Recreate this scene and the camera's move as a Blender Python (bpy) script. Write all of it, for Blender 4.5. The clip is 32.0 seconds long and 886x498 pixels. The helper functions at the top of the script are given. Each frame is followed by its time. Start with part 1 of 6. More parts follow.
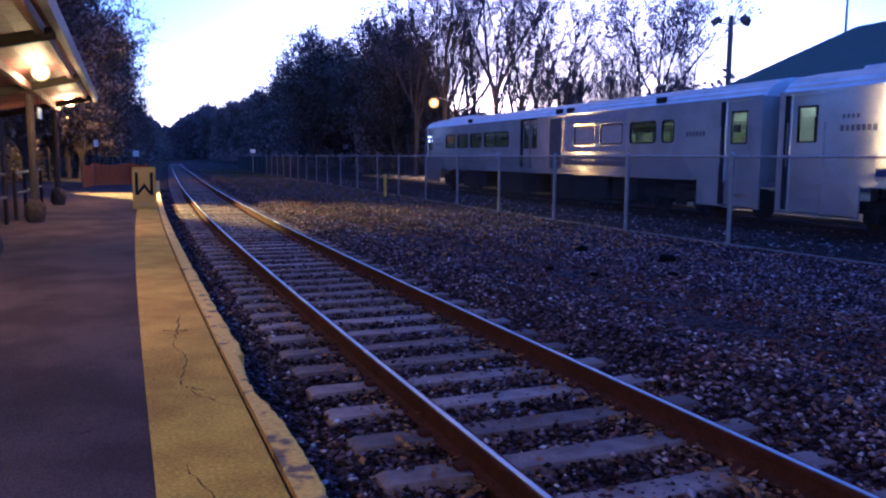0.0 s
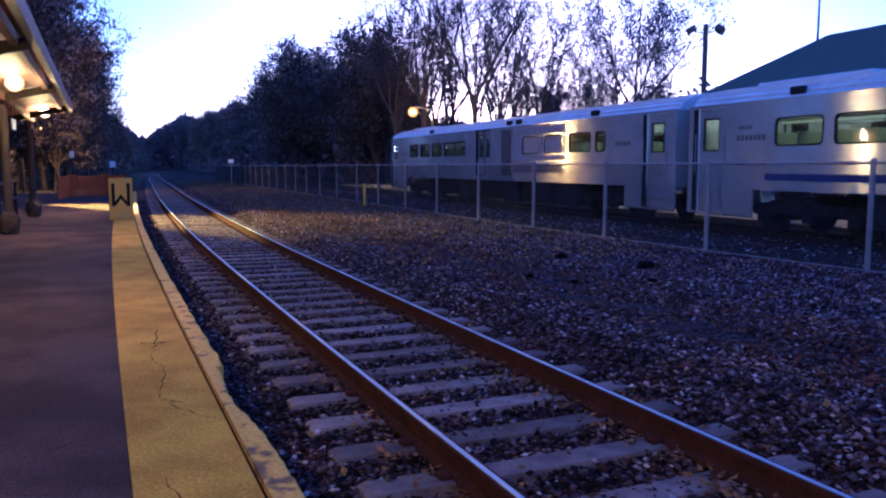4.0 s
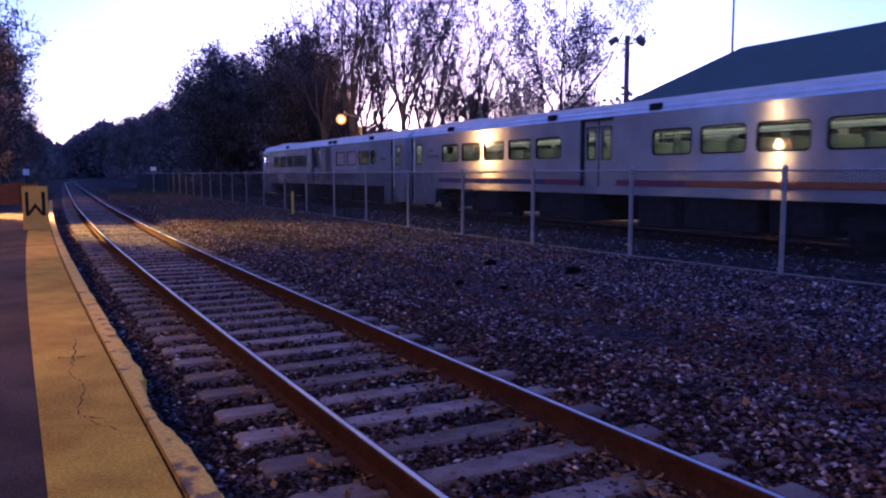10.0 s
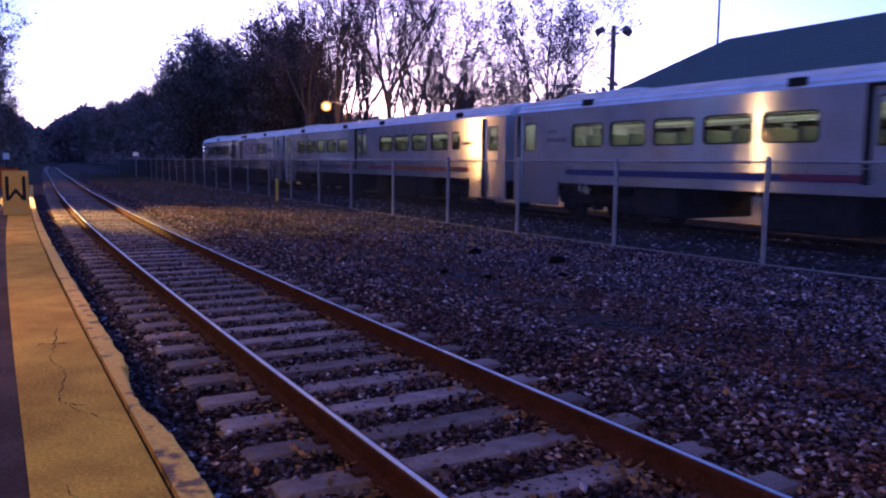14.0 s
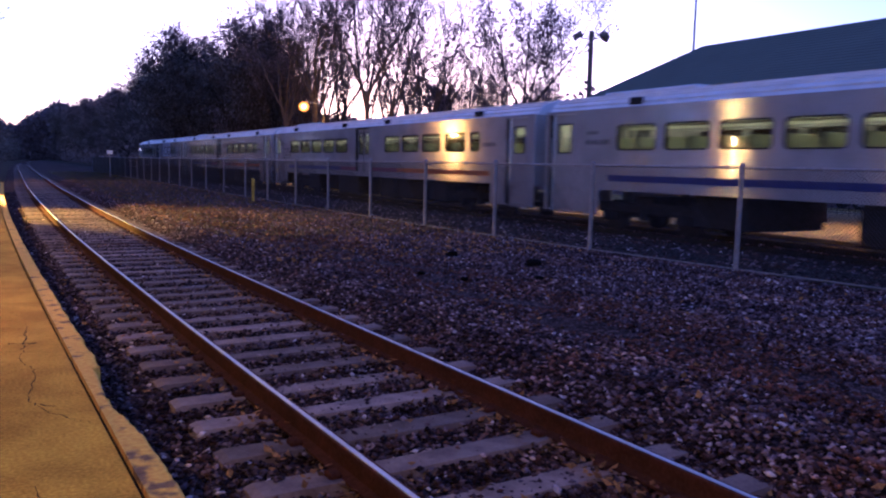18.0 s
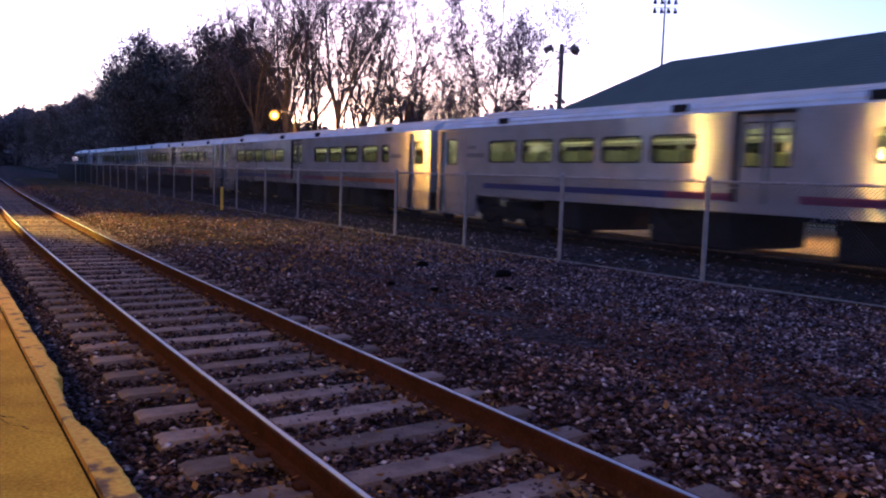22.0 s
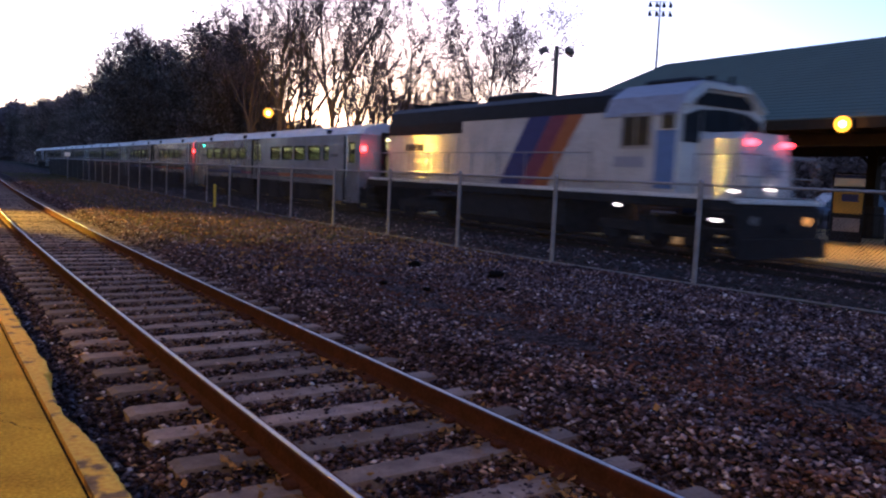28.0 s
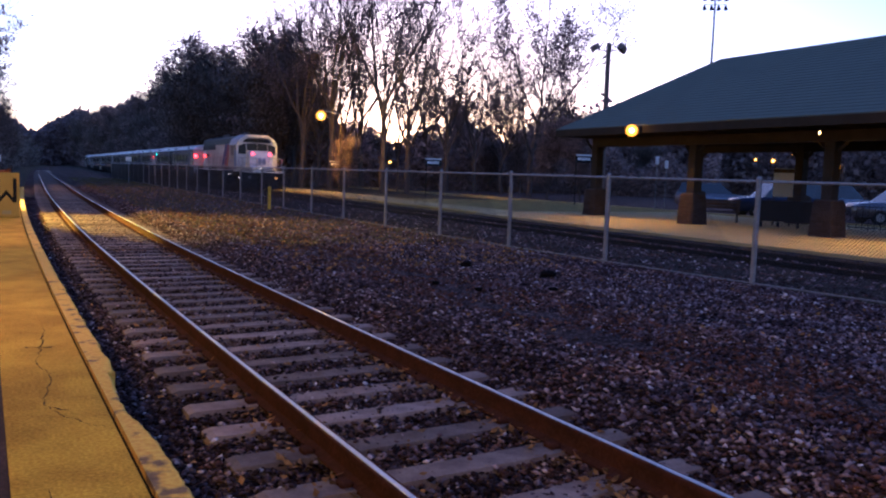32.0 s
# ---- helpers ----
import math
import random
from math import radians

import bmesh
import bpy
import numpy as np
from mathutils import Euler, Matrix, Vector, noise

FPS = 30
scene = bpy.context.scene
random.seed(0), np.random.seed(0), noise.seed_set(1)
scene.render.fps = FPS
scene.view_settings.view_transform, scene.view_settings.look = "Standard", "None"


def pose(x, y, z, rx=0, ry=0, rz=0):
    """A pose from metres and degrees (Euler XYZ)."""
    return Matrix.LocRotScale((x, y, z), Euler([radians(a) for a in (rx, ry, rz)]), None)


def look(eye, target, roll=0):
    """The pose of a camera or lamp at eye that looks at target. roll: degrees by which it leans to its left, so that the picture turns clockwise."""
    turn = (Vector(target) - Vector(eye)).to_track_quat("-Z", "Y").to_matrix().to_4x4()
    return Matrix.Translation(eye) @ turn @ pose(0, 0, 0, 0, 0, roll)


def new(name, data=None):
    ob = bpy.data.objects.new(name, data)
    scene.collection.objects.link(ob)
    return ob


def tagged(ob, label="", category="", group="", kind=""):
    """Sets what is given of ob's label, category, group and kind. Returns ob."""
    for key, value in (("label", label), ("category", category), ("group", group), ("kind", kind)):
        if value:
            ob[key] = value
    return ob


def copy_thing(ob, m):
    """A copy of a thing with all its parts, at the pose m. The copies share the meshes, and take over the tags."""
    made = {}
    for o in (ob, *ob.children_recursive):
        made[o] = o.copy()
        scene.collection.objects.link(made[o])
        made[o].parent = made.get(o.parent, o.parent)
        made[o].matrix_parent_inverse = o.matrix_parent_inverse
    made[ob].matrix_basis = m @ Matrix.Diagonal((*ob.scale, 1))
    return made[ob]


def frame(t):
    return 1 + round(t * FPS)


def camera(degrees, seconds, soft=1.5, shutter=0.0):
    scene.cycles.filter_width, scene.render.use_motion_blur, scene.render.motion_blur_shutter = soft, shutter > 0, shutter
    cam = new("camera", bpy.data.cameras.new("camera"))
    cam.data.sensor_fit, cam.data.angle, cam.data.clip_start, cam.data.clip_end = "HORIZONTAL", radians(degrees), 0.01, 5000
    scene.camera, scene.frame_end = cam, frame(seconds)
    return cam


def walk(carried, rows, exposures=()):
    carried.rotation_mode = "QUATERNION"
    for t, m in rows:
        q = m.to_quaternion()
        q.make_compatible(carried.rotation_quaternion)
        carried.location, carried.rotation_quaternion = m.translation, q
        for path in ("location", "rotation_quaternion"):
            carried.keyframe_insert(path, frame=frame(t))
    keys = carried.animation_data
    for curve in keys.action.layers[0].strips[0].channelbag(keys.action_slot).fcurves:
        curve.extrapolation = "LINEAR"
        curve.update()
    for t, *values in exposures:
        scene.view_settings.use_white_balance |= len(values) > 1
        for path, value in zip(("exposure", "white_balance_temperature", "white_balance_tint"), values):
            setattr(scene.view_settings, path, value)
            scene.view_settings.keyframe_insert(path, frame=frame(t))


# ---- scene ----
cam = camera(59.03, 32.0, soft=2.2, shutter=0.8)
EYE = (0.0, 0.0, 1.65)
TURNS = [
    (0, 83.35, -0.4, -20.4), (0.5, 83.45, 0.04, -20.45), (1, 83.77, 0.28, -20.14), (1.5, 83.54, 0.21, -20.35), (2, 83.75, -0.16, -19.72), (2.5, 83.87, 0.31, -19.04),
    (3, 83.94, 0.35, -20.42), (3.5, 83.94, 0.2, -21.44), (5.5, 84.23, 0.03, -23.28), (6, 84.27, 0.56, -24.37), (6.5, 84.14, 0.1, -24.64), (7, 84.74, 0.44, -25.48),
    (7.5, 84.04, -0.0, -25.36), (8, 83.91, -0.09, -25.43), (8.5, 83.84, -0.32, -26.08), (9, 83.97, -0.25, -26.34), (9.5, 84.33, -0.1, -27.04), (10, 84.53, 0.03, -27.06),
    (10.5, 84.34, -0.45, -27.2), (11, 84.16, -0.35, -26.46), (11.5, 84.08, -0.13, -27.22), (12, 83.82, -0.23, -26.93), (12.5, 83.6, -0.34, -27.59), (13, 83.97, -0.32, -27.93),
    (13.5, 83.51, -0.47, -27.77), (14, 83.7, -0.54, -28.13), (14.5, 83.59, -0.54, -28.33), (16.5, 83.97, -0.7, -28.66), (17, 83.95, -0.93, -28.8), (17.5, 84.11, -1.19, -28.73),
    (18, 83.88, -1.25, -29.76), (18.5, 84.0, -1.39, -30.21), (19, 84.04, -1.55, -30.41), (19.5, 84.0, -1.51, -30.65), (20, 83.94, -1.65, -31.06), (20.5, 83.97, -1.83, -31.12),
    (21, 84.07, -1.79, -31.37), (21.5, 84.5, -1.95, -31.69), (22, 84.7, -1.86, -31.88), (22.5, 84.71, -1.82, -31.97), (23, 85.09, -2.07, -31.84), (23.5, 85.05, -2.09, -32.37),
    (24, 84.96, -2.33, -32.05), (24.5, 85.02, -2.33, -32.44), (25, 85.0, -2.27, -32.64), (25.5, 85.02, -2.11, -32.97), (27.5, 85.12, -2.53, -33.09), (28, 84.72, -2.57, -32.35),
    (28.5, 84.83, -2.46, -31.11), (29, 85.18, -2.38, -29.55), (29.5, 84.66, -1.91, -28.8), (30, 84.66, -1.78, -28.73), (30.5, 84.4, -1.97, -29.08), (31, 84.07, -2.03, -28.69),
    (31.5, 84.51, -2.24, -28.84), (32, 84.58, -1.89, -28.62),
]
EXPOSURES = [(0, 0.86, 3720, 51), (6, 0.82, 3860, 58), (10, 0.75, 4180, 70), (17, 0.85, 4380, 71), (19.5, 0.93, 4720, 66), (23, 1.0, 4820, 53),
             (27.5, 1.06, 5000, 41), (30, 1.07, 4680, 45), (32, 1.06, 4660, 48)]
walk(cam, [(t, pose(*EYE, a, b, c)) for t, a, b, c in TURNS], EXPOSURES)

# ---------------------------------------------------------------- sky and sun
SUN_AZ, SUN_EL = 26.0, 4.0
world = bpy.data.worlds.new("dusk_sky")
scene.world = world
world.use_nodes = True
wn, wl = world.node_tree.nodes, world.node_tree.links
sky = wn.new("ShaderNodeTexSky")
sky.sky_type, sky.sun_disc = "NISHITA", False
sky.sun_elevation, sky.sun_rotation = radians(SUN_EL), radians(SUN_AZ)
sky.air_density, sky.dust_density, sky.ozone_density = 1.0, 0.7, 2.0
wl.new(sky.outputs[0], wn["Background"].inputs[0])
wn["Background"].inputs[1].default_value = 0.2
sun = new("sun", bpy.data.lights.new("sun", "SUN"))
sun.data.energy, sun.data.angle, sun.data.color = 0.12, radians(15), (1.0, 0.8, 0.62)
sun.matrix_world = look((100 * math.sin(radians(SUN_AZ)), 100 * math.cos(radians(SUN_AZ)), 100 * math.tan(radians(SUN_EL + 4))), (0, 0, 0))


def point_lamp(name, at, watts, color, radius=0.1):
    ob = new(name, bpy.data.lights.new(name, "POINT"))
    ob.data.energy, ob.data.color, ob.data.shadow_soft_size = watts, color, radius
    ob.location = at
    return ob


SODIUM = (1.0, 0.5, 0.02)
WARM = (1.0, 0.6, 0.05)

# ---------------------------------------------------------------- materials


def material(name, color, rough=0.7, metal=0.0, vary=0.25, scale=6.0, fine=60.0, bump=0.15, color2=None, island=False, each=False,
             emit=None, power=0.0, spec=0.1, coarse=None):
    m = bpy.data.materials.new(name)
    m.use_nodes = True
    n, l = m.node_tree.nodes, m.node_tree.links
    b = n["Principled BSDF"]
    b.inputs["Roughness"].default_value, b.inputs["Metallic"].default_value = rough, metal
    b.inputs["Specular IOR Level"].default_value = spec
    co = n.new("ShaderNodeTexCoord")
    big, small = n.new("ShaderNodeTexNoise"), n.new("ShaderNodeTexNoise")
    big.inputs["Scale"].default_value, big.inputs["Detail"].default_value = coarse or scale, 5
    small.inputs["Scale"].default_value, small.inputs["Detail"].default_value = fine, 3
    l.new(co.outputs["Object"], big.inputs["Vector"]), l.new(co.outputs["Object"], small.inputs["Vector"])
    mixer = n.new("ShaderNodeMix")
    mixer.data_type = "RGBA"
    c2 = color2 or tuple(c * (1 - vary) for c in color)
    mixer.inputs[6].default_value, mixer.inputs[7].default_value = (*color, 1), (*c2, 1)
    ramp = n.new("ShaderNodeValToRGB")
    ramp.color_ramp.elements[0].position, ramp.color_ramp.elements[1].position = 0.38, 0.64
    l.new(big.outputs["Fac"], ramp.inputs[0]), l.new(ramp.outputs[0], mixer.inputs[0])
    grain = n.new("ShaderNodeMix")
    grain.data_type, grain.blend_type = "RGBA", "OVERLAY"
    grain.inputs[0].default_value = min(1.0, vary * 1.6)
    l.new(mixer.outputs[2], grain.inputs[6]), l.new(small.outputs["Fac"], grain.inputs[7])
    out = grain.outputs[2]
    if island or each:
        info = n.new("ShaderNodeObjectInfo" if each else "ShaderNodeNewGeometry")
        hue = n.new("ShaderNodeHueSaturation")
        span = n.new("ShaderNodeMapRange")
        span.inputs[3].default_value, span.inputs[4].default_value = 1 - vary * 1.6, 1 + vary * 1.6
        l.new(info.outputs["Random" if each else "Random Per Island"], span.inputs[0])
        l.new(span.outputs[0], hue.inputs["Value"]), l.new(out, hue.inputs["Color"])
        out = hue.outputs[0]
    l.new(out, b.inputs["Base Color"])
    if bump:
        bp = n.new("ShaderNodeBump")
        bp.inputs["Strength"].default_value, bp.inputs["Distance"].default_value = bump, 0.02
        l.new(small.outputs["Fac"], bp.inputs["Height"]), l.new(bp.outputs[0], b.inputs["Normal"])
    if emit:
        b.inputs["Emission Color"].default_value, b.inputs["Emission Strength"].default_value = (*emit, 1), power
    return m


def gravel_material(name, stone=(0.07, 0.047, 0.046), dirt=(0.034, 0.021, 0.02), scale=22.0):
    """Crushed stone: cells of different greys with dark joints."""
    m = material(name, stone, 0.9, vary=0.3, spec=0.03)
    n, l = m.node_tree.nodes, m.node_tree.links
    b = n["Principled BSDF"]
    co = n.new("ShaderNodeTexCoord")
    vor, edge, big = n.new("ShaderNodeTexVoronoi"), n.new("ShaderNodeTexVoronoi"), n.new("ShaderNodeTexNoise")
    edge.feature = "DISTANCE_TO_EDGE"
    vor.inputs["Scale"].default_value = edge.inputs["Scale"].default_value = scale
    big.inputs["Scale"].default_value, big.inputs["Detail"].default_value = 0.9, 6
    for q in (vor, edge, big):
        l.new(co.outputs["Object"], q.inputs["Vector"])
    bw = n.new("ShaderNodeRGBToBW")
    l.new(vor.outputs["Color"], bw.inputs[0])
    ramp = n.new("ShaderNodeValToRGB")
    ramp.color_ramp.elements[0].color = (*[c * 0.3 for c in stone], 1)
    ramp.color_ramp.elements[0].position, ramp.color_ramp.elements[1].position = 0.25, 0.8
    ramp.color_ramp.elements[1].color = (*[c * 2.3 for c in stone], 1)
    l.new(bw.outputs[0], ramp.inputs[0])
    joint = n.new("ShaderNodeMapRange")
    joint.inputs[2].default_value = 0.12
    l.new(edge.outputs["Distance"], joint.inputs[0])
    mix1, mix2 = n.new("ShaderNodeMix"), n.new("ShaderNodeMix")
    mix1.data_type = mix2.data_type = "RGBA"
    mix1.inputs[6].default_value = (*[c * 0.5 for c in dirt], 1)
    l.new(joint.outputs[0], mix1.inputs[0]), l.new(ramp.outputs[0], mix1.inputs[7])
    patch = n.new("ShaderNodeMapRange")
    patch.inputs[1].default_value, patch.inputs[2].default_value, patch.inputs[4].default_value = 0.5, 0.7, 0.55
    l.new(big.outputs["Fac"], patch.inputs[0]), l.new(patch.outputs[0], mix2.inputs[0])
    l.new(mix1.outputs[2], mix2.inputs[6])
    mix2.inputs[7].default_value = (*dirt, 1)
    l.new(mix2.outputs[2], b.inputs["Base Color"])
    bp = n.new("ShaderNodeBump")
    bp.inputs["Strength"].default_value, bp.inputs["Distance"].default_value = 0.9, 0.03
    l.new(joint.outputs[0], bp.inputs["Height"]), l.new(bp.outputs[0], b.inputs["Normal"])
    return m


def glass_material(name, tint=(0.5, 0.55, 0.5), rough=0.03):
    """A tinted pane that one sees through and that mirrors at a slant."""
    m = bpy.data.materials.new(name)
    m.use_nodes = True
    n, l = m.node_tree.nodes, m.node_tree.links
    n.remove(n["Principled BSDF"])
    clear, gloss, mixer, edge, power = (n.new("ShaderNodeBsdfTransparent"), n.new("ShaderNodeBsdfGlossy"), n.new("ShaderNodeMixShader"),
                                        n.new("ShaderNodeLayerWeight"), n.new("ShaderNodeMath"))
    clear.inputs[0].default_value = (*tint, 1)
    gloss.inputs["Roughness"].default_value = rough
    power.operation = "POWER"
    power.inputs[1].default_value = 3.5
    span = n.new("ShaderNodeMapRange")
    span.inputs[3].default_value, span.inputs[4].default_value = 0.05, 0.75
    l.new(edge.outputs["Facing"], power.inputs[0]), l.new(power.outputs[0], span.inputs[0]), l.new(span.outputs[0], mixer.inputs[0]),
    l.new(clear.outputs[0], mixer.inputs[1]), l.new(gloss.outputs[0], mixer.inputs[2])
    l.new(mixer.outputs[0], n["Material Output"].inputs[0])
    return m


M_GROUND = material("soil_and_litter", (0.06, 0.045, 0.032), 0.95, spec=0.02, vary=0.4, coarse=0.4, fine=9, color2=(0.04, 0.04, 0.022))
M_BALLAST = gravel_material("ballast_bed")
M_STONE = material("ballast_stone", (0.13, 0.12, 0.12), 0.8, vary=0.3, fine=40, spec=0.05)


def stone_tones(m, shade=1.0):
    """Each stone takes its own grey; a few are pale or rusty."""
    n, l = m.node_tree.nodes, m.node_tree.links
    geo, ramp, mixer = n.new("ShaderNodeNewGeometry"), n.new("ShaderNodeValToRGB"), n.new("ShaderNodeMix")
    e = ramp.color_ramp.elements
    e[0].position, e[0].color = 0.0, (0.01, 0.006, 0.006, 1)
    e[1].position, e[1].color = 1.0, (0.5, 0.46, 0.44, 1)
    for p, c in ((0.35, (0.04, 0.026, 0.027, 1)), (0.55, (0.1, 0.052, 0.04, 1)), (0.68, (0.1, 0.074, 0.082, 1)), (0.86, (0.17, 0.125, 0.13, 1)), (0.965, (0.3, 0.235, 0.23, 1))):
        q = e.new(p)
        q.color = (*[v * shade for v in c[:3]], 1)
    l.new(geo.outputs["Random Per Island"], ramp.inputs[0])
    mixer.data_type, mixer.blend_type = "RGBA", "OVERLAY"
    mixer.inputs[0].default_value = 0.4
    small = [q for q in n if q.bl_idname == "ShaderNodeTexNoise"][1]
    l.new(ramp.outputs[0], mixer.inputs[6]), l.new(small.outputs["Fac"], mixer.inputs[7])
    # drifts of brown dust and of dark fines
    co, drift, tone, dusty = n.new("ShaderNodeTexCoord"), n.new("ShaderNodeTexNoise"), n.new("ShaderNodeValToRGB"), n.new("ShaderNodeMix")
    drift.inputs["Scale"].default_value, drift.inputs["Detail"].default_value = 1.1, 5
    q = tone.color_ramp.elements
    q[0].position, q[0].color = 0.36, (0.75, 0.66, 0.72, 1)
    q[1].position, q[1].color = 0.66, (1.7, 1.38, 1.18, 1)
    q.new(0.5).color = (1.28, 1.26, 1.32, 1)
    dusty.data_type, dusty.blend_type = "RGBA", "MULTIPLY"
    dusty.inputs[0].default_value = 1.0
    l.new(co.outputs["Object"], drift.inputs["Vector"]), l.new(drift.outputs["Fac"], tone.inputs[0])
    l.new(mixer.outputs[2], dusty.inputs[6]), l.new(tone.outputs[0], dusty.inputs[7])
    l.new(dusty.outputs[2], n["Principled BSDF"].inputs["Base Color"])


stone_tones(M_STONE)
M_STONE_D = material("grimy_ballast_stone", (0.08, 0.07, 0.07), 0.85, vary=0.3, fine=40, spec=0.04)
stone_tones(M_STONE_D, 0.62)
M_DIRT = gravel_material("dark_cinders", (0.05, 0.043, 0.04), (0.03, 0.025, 0.022), 22)
M_LEAF_DRY = material("dry_leaf", (0.34, 0.17, 0.05), 0.7, vary=0.45, island=True, bump=0)
M_LEAF_BROWN = material("rotting_leaf", (0.13, 0.045, 0.022), 0.8, vary=0.5, island=True, bump=0)
M_TIE = material("concrete_tie", (0.245, 0.185, 0.16), 0.9, vary=0.2, spec=0.03, scale=5, fine=38, color2=(0.165, 0.12, 0.105), bump=0.3, each=True)
M_RUST = material("rusty_rail", (0.07, 0.026, 0.015), 0.85, 0.0, spec=0.02, vary=0.35, fine=35, color2=(0.05, 0.021, 0.012))
M_RAILTOP = material("polished_rail", (0.3, 0.29, 0.3), 0.42, 1.0, vary=0.15, scale=1.5, fine=25, bump=0.03)
M_ASPHALT = material("platform_asphalt", (0.104, 0.068, 0.06), 0.92, vary=0.5, spec=0.04, coarse=1.3, fine=75, bump=0.8, color2=(0.062, 0.04, 0.036))
M_YELLOW = material("worn_yellow_paint", (0.62, 0.36, 0.02), 0.85, spec=0.03, vary=0.5, coarse=2.2, fine=55, bump=0.6, color2=(0.42, 0.225, 0.015))
M_COPING = material("worn_coping", (0.68, 0.4, 0.05), 0.85, vary=0.35, coarse=5, fine=30, bump=0.6, color2=(0.2, 0.12, 0.06))
for _n in M_COPING.node_tree.nodes:
    if _n.bl_idname == "ShaderNodeValToRGB":
        _n.color_ramp.elements[0].position, _n.color_ramp.elements[1].position = 0.57, 0.64
M_CONCRETE = material("concrete", (0.46, 0.36, 0.15), 0.85, vary=0.2, coarse=0.8, fine=40, bump=0.25)
M_LAWN = material("short_dry_grass", (0.3, 0.23, 0.06), 0.95, vary=0.4, coarse=1.5, fine=40, bump=0.6)
M_FOOTING = material("dark_stone_footing", (0.085, 0.06, 0.042), 0.9, vary=0.35, fine=12, bump=0.6)
M_CRACK = material("crack_dirt", (0.018, 0.014, 0.011), 0.95)
M_GALV = material("galvanised_steel", (0.3, 0.28, 0.27), 0.6, 0.3, vary=0.2, fine=20, bump=0.05)
M_WIRE = material("chain_wire", (0.045, 0.042, 0.042), 0.6, 0.2, vary=0.15, bump=0)
M_BARK = material("bark", (0.085, 0.068, 0.06), 0.95, spec=0.02, vary=0.35, scale=3, fine=25, bump=0.5)
M_FOLIAGE = material("autumn_foliage", (0.25, 0.175, 0.15), 0.9, vary=0.45, spec=0.02, island=True, bump=0, color2=(0.2, 0.15, 0.135))
M_FOLIAGE_G = material("dark_foliage", (0.19, 0.155, 0.125), 0.9, vary=0.4, spec=0.02, island=True, bump=0)
M_ALU = material("brushed_coach_aluminium", (0.64, 0.62, 0.6), 0.17, 0.52, vary=0.16, coarse=1.2, fine=30, bump=0.03)


def brushed(m, amount):
    """Metal brushed along the car: lamps smear into upright streaks."""
    n, l = m.node_tree.nodes, m.node_tree.links
    b, tg = n["Principled BSDF"], n.new("ShaderNodeTangent")
    tg.direction_type, tg.axis = "RADIAL", "Z"
    b.inputs["Anisotropic"].default_value, b.inputs["Anisotropic Rotation"].default_value = amount, 0.25
    l.new(tg.outputs[0], b.inputs["Tangent"])


brushed(M_ALU, 0.95)


def glossy_coat(m, weight, rough, tall):
    """A clear coat whose sheet metal waves up and down, so that lamps draw upright streaks."""
    n, l = m.node_tree.nodes, m.node_tree.links
    b = n["Principled BSDF"]
    b.inputs["Coat Weight"].default_value, b.inputs["Coat Roughness"].default_value, b.inputs["Coat IOR"].default_value = weight, rough, 1.8
    co, mp, no, bp = n.new("ShaderNodeTexCoord"), n.new("ShaderNodeMapping"), n.new("ShaderNodeTexNoise"), n.new("ShaderNodeBump")
    mp.inputs["Scale"].default_value = (0.12, 0.12, 4.0)
    no.inputs["Scale"].default_value, no.inputs["Detail"].default_value = 1.6, 3
    bp.inputs["Strength"].default_value, bp.inputs["Distance"].default_value = 1.0, tall
    l.new(co.outputs["Object"], mp.inputs[0]), l.new(mp.outputs[0], no.inputs["Vector"])
    l.new(no.outputs["Fac"], bp.inputs["Height"]), l.new(bp.outputs[0], b.inputs["Coat Normal"])


glossy_coat(M_ALU, 1.0, 0.05, 0.035)
M_ROOFMETAL = material("ribbed_roof_metal", (0.72, 0.73, 0.74), 0.5, 0.4, vary=0.15, coarse=2, bump=0.04)
M_CARGLASS = material("car_window_glass", (0.012, 0.014, 0.016), 0.12, vary=0.1, bump=0, spec=0.7)
M_BLACK = material("black_paint", (0.015, 0.015, 0.017), 0.55, vary=0.3)
M_UNDER = material("grimy_underframe", (0.03, 0.027, 0.025), 0.85, vary=0.4, fine=12)
M_SOD = material("black_sod", (0.012, 0.009, 0.008), 0.95, vary=0.4, fine=14, spec=0.02)
M_RUBBER = material("black_rubber", (0.02, 0.02, 0.02), 0.8, vary=0.2)
M_BLUE = material("blue_stripe", (0.045, 0.055, 0.16), 0.45, vary=0.12)
M_GRIME = material("grimy_grey_panel", (0.1, 0.09, 0.095), 0.6, vary=0.25)
M_PANEL = material("faded_blue_grey_panel", (0.3, 0.29, 0.33), 0.5, vary=0.2)
M_DOORBLUE = material("faded_blue_door_paint", (0.13, 0.2, 0.36), 0.5, vary=0.15)
M_MAGENTA = material("magenta_stripe", (0.2, 0.055, 0.09), 0.45, vary=0.12)
M_ORANGE = material("orange_stripe", (0.36, 0.12, 0.045), 0.45, vary=0.12)
M_LETTER = material("grey_lettering", (0.1, 0.095, 0.1), 0.6, vary=0.1)
M_WHITE = material("white_paint", (0.72, 0.71, 0.68), 0.5, vary=0.12)
M_LOCO = material("weathered_white_loco_paint", (0.58, 0.54, 0.5), 0.4, vary=0.25, coarse=0.9, fine=18)
glossy_coat(M_LOCO, 0.9, 0.1, 0.014)
M_GLASS = glass_material("window_glass", (0.82, 0.86, 0.8))
M_SEAT = material("olive_vinyl_seat", (0.3, 0.31, 0.2), 0.6, vary=0.2)
M_LINER = material("cream_liner", (0.55, 0.54, 0.46), 0.6, vary=0.1)
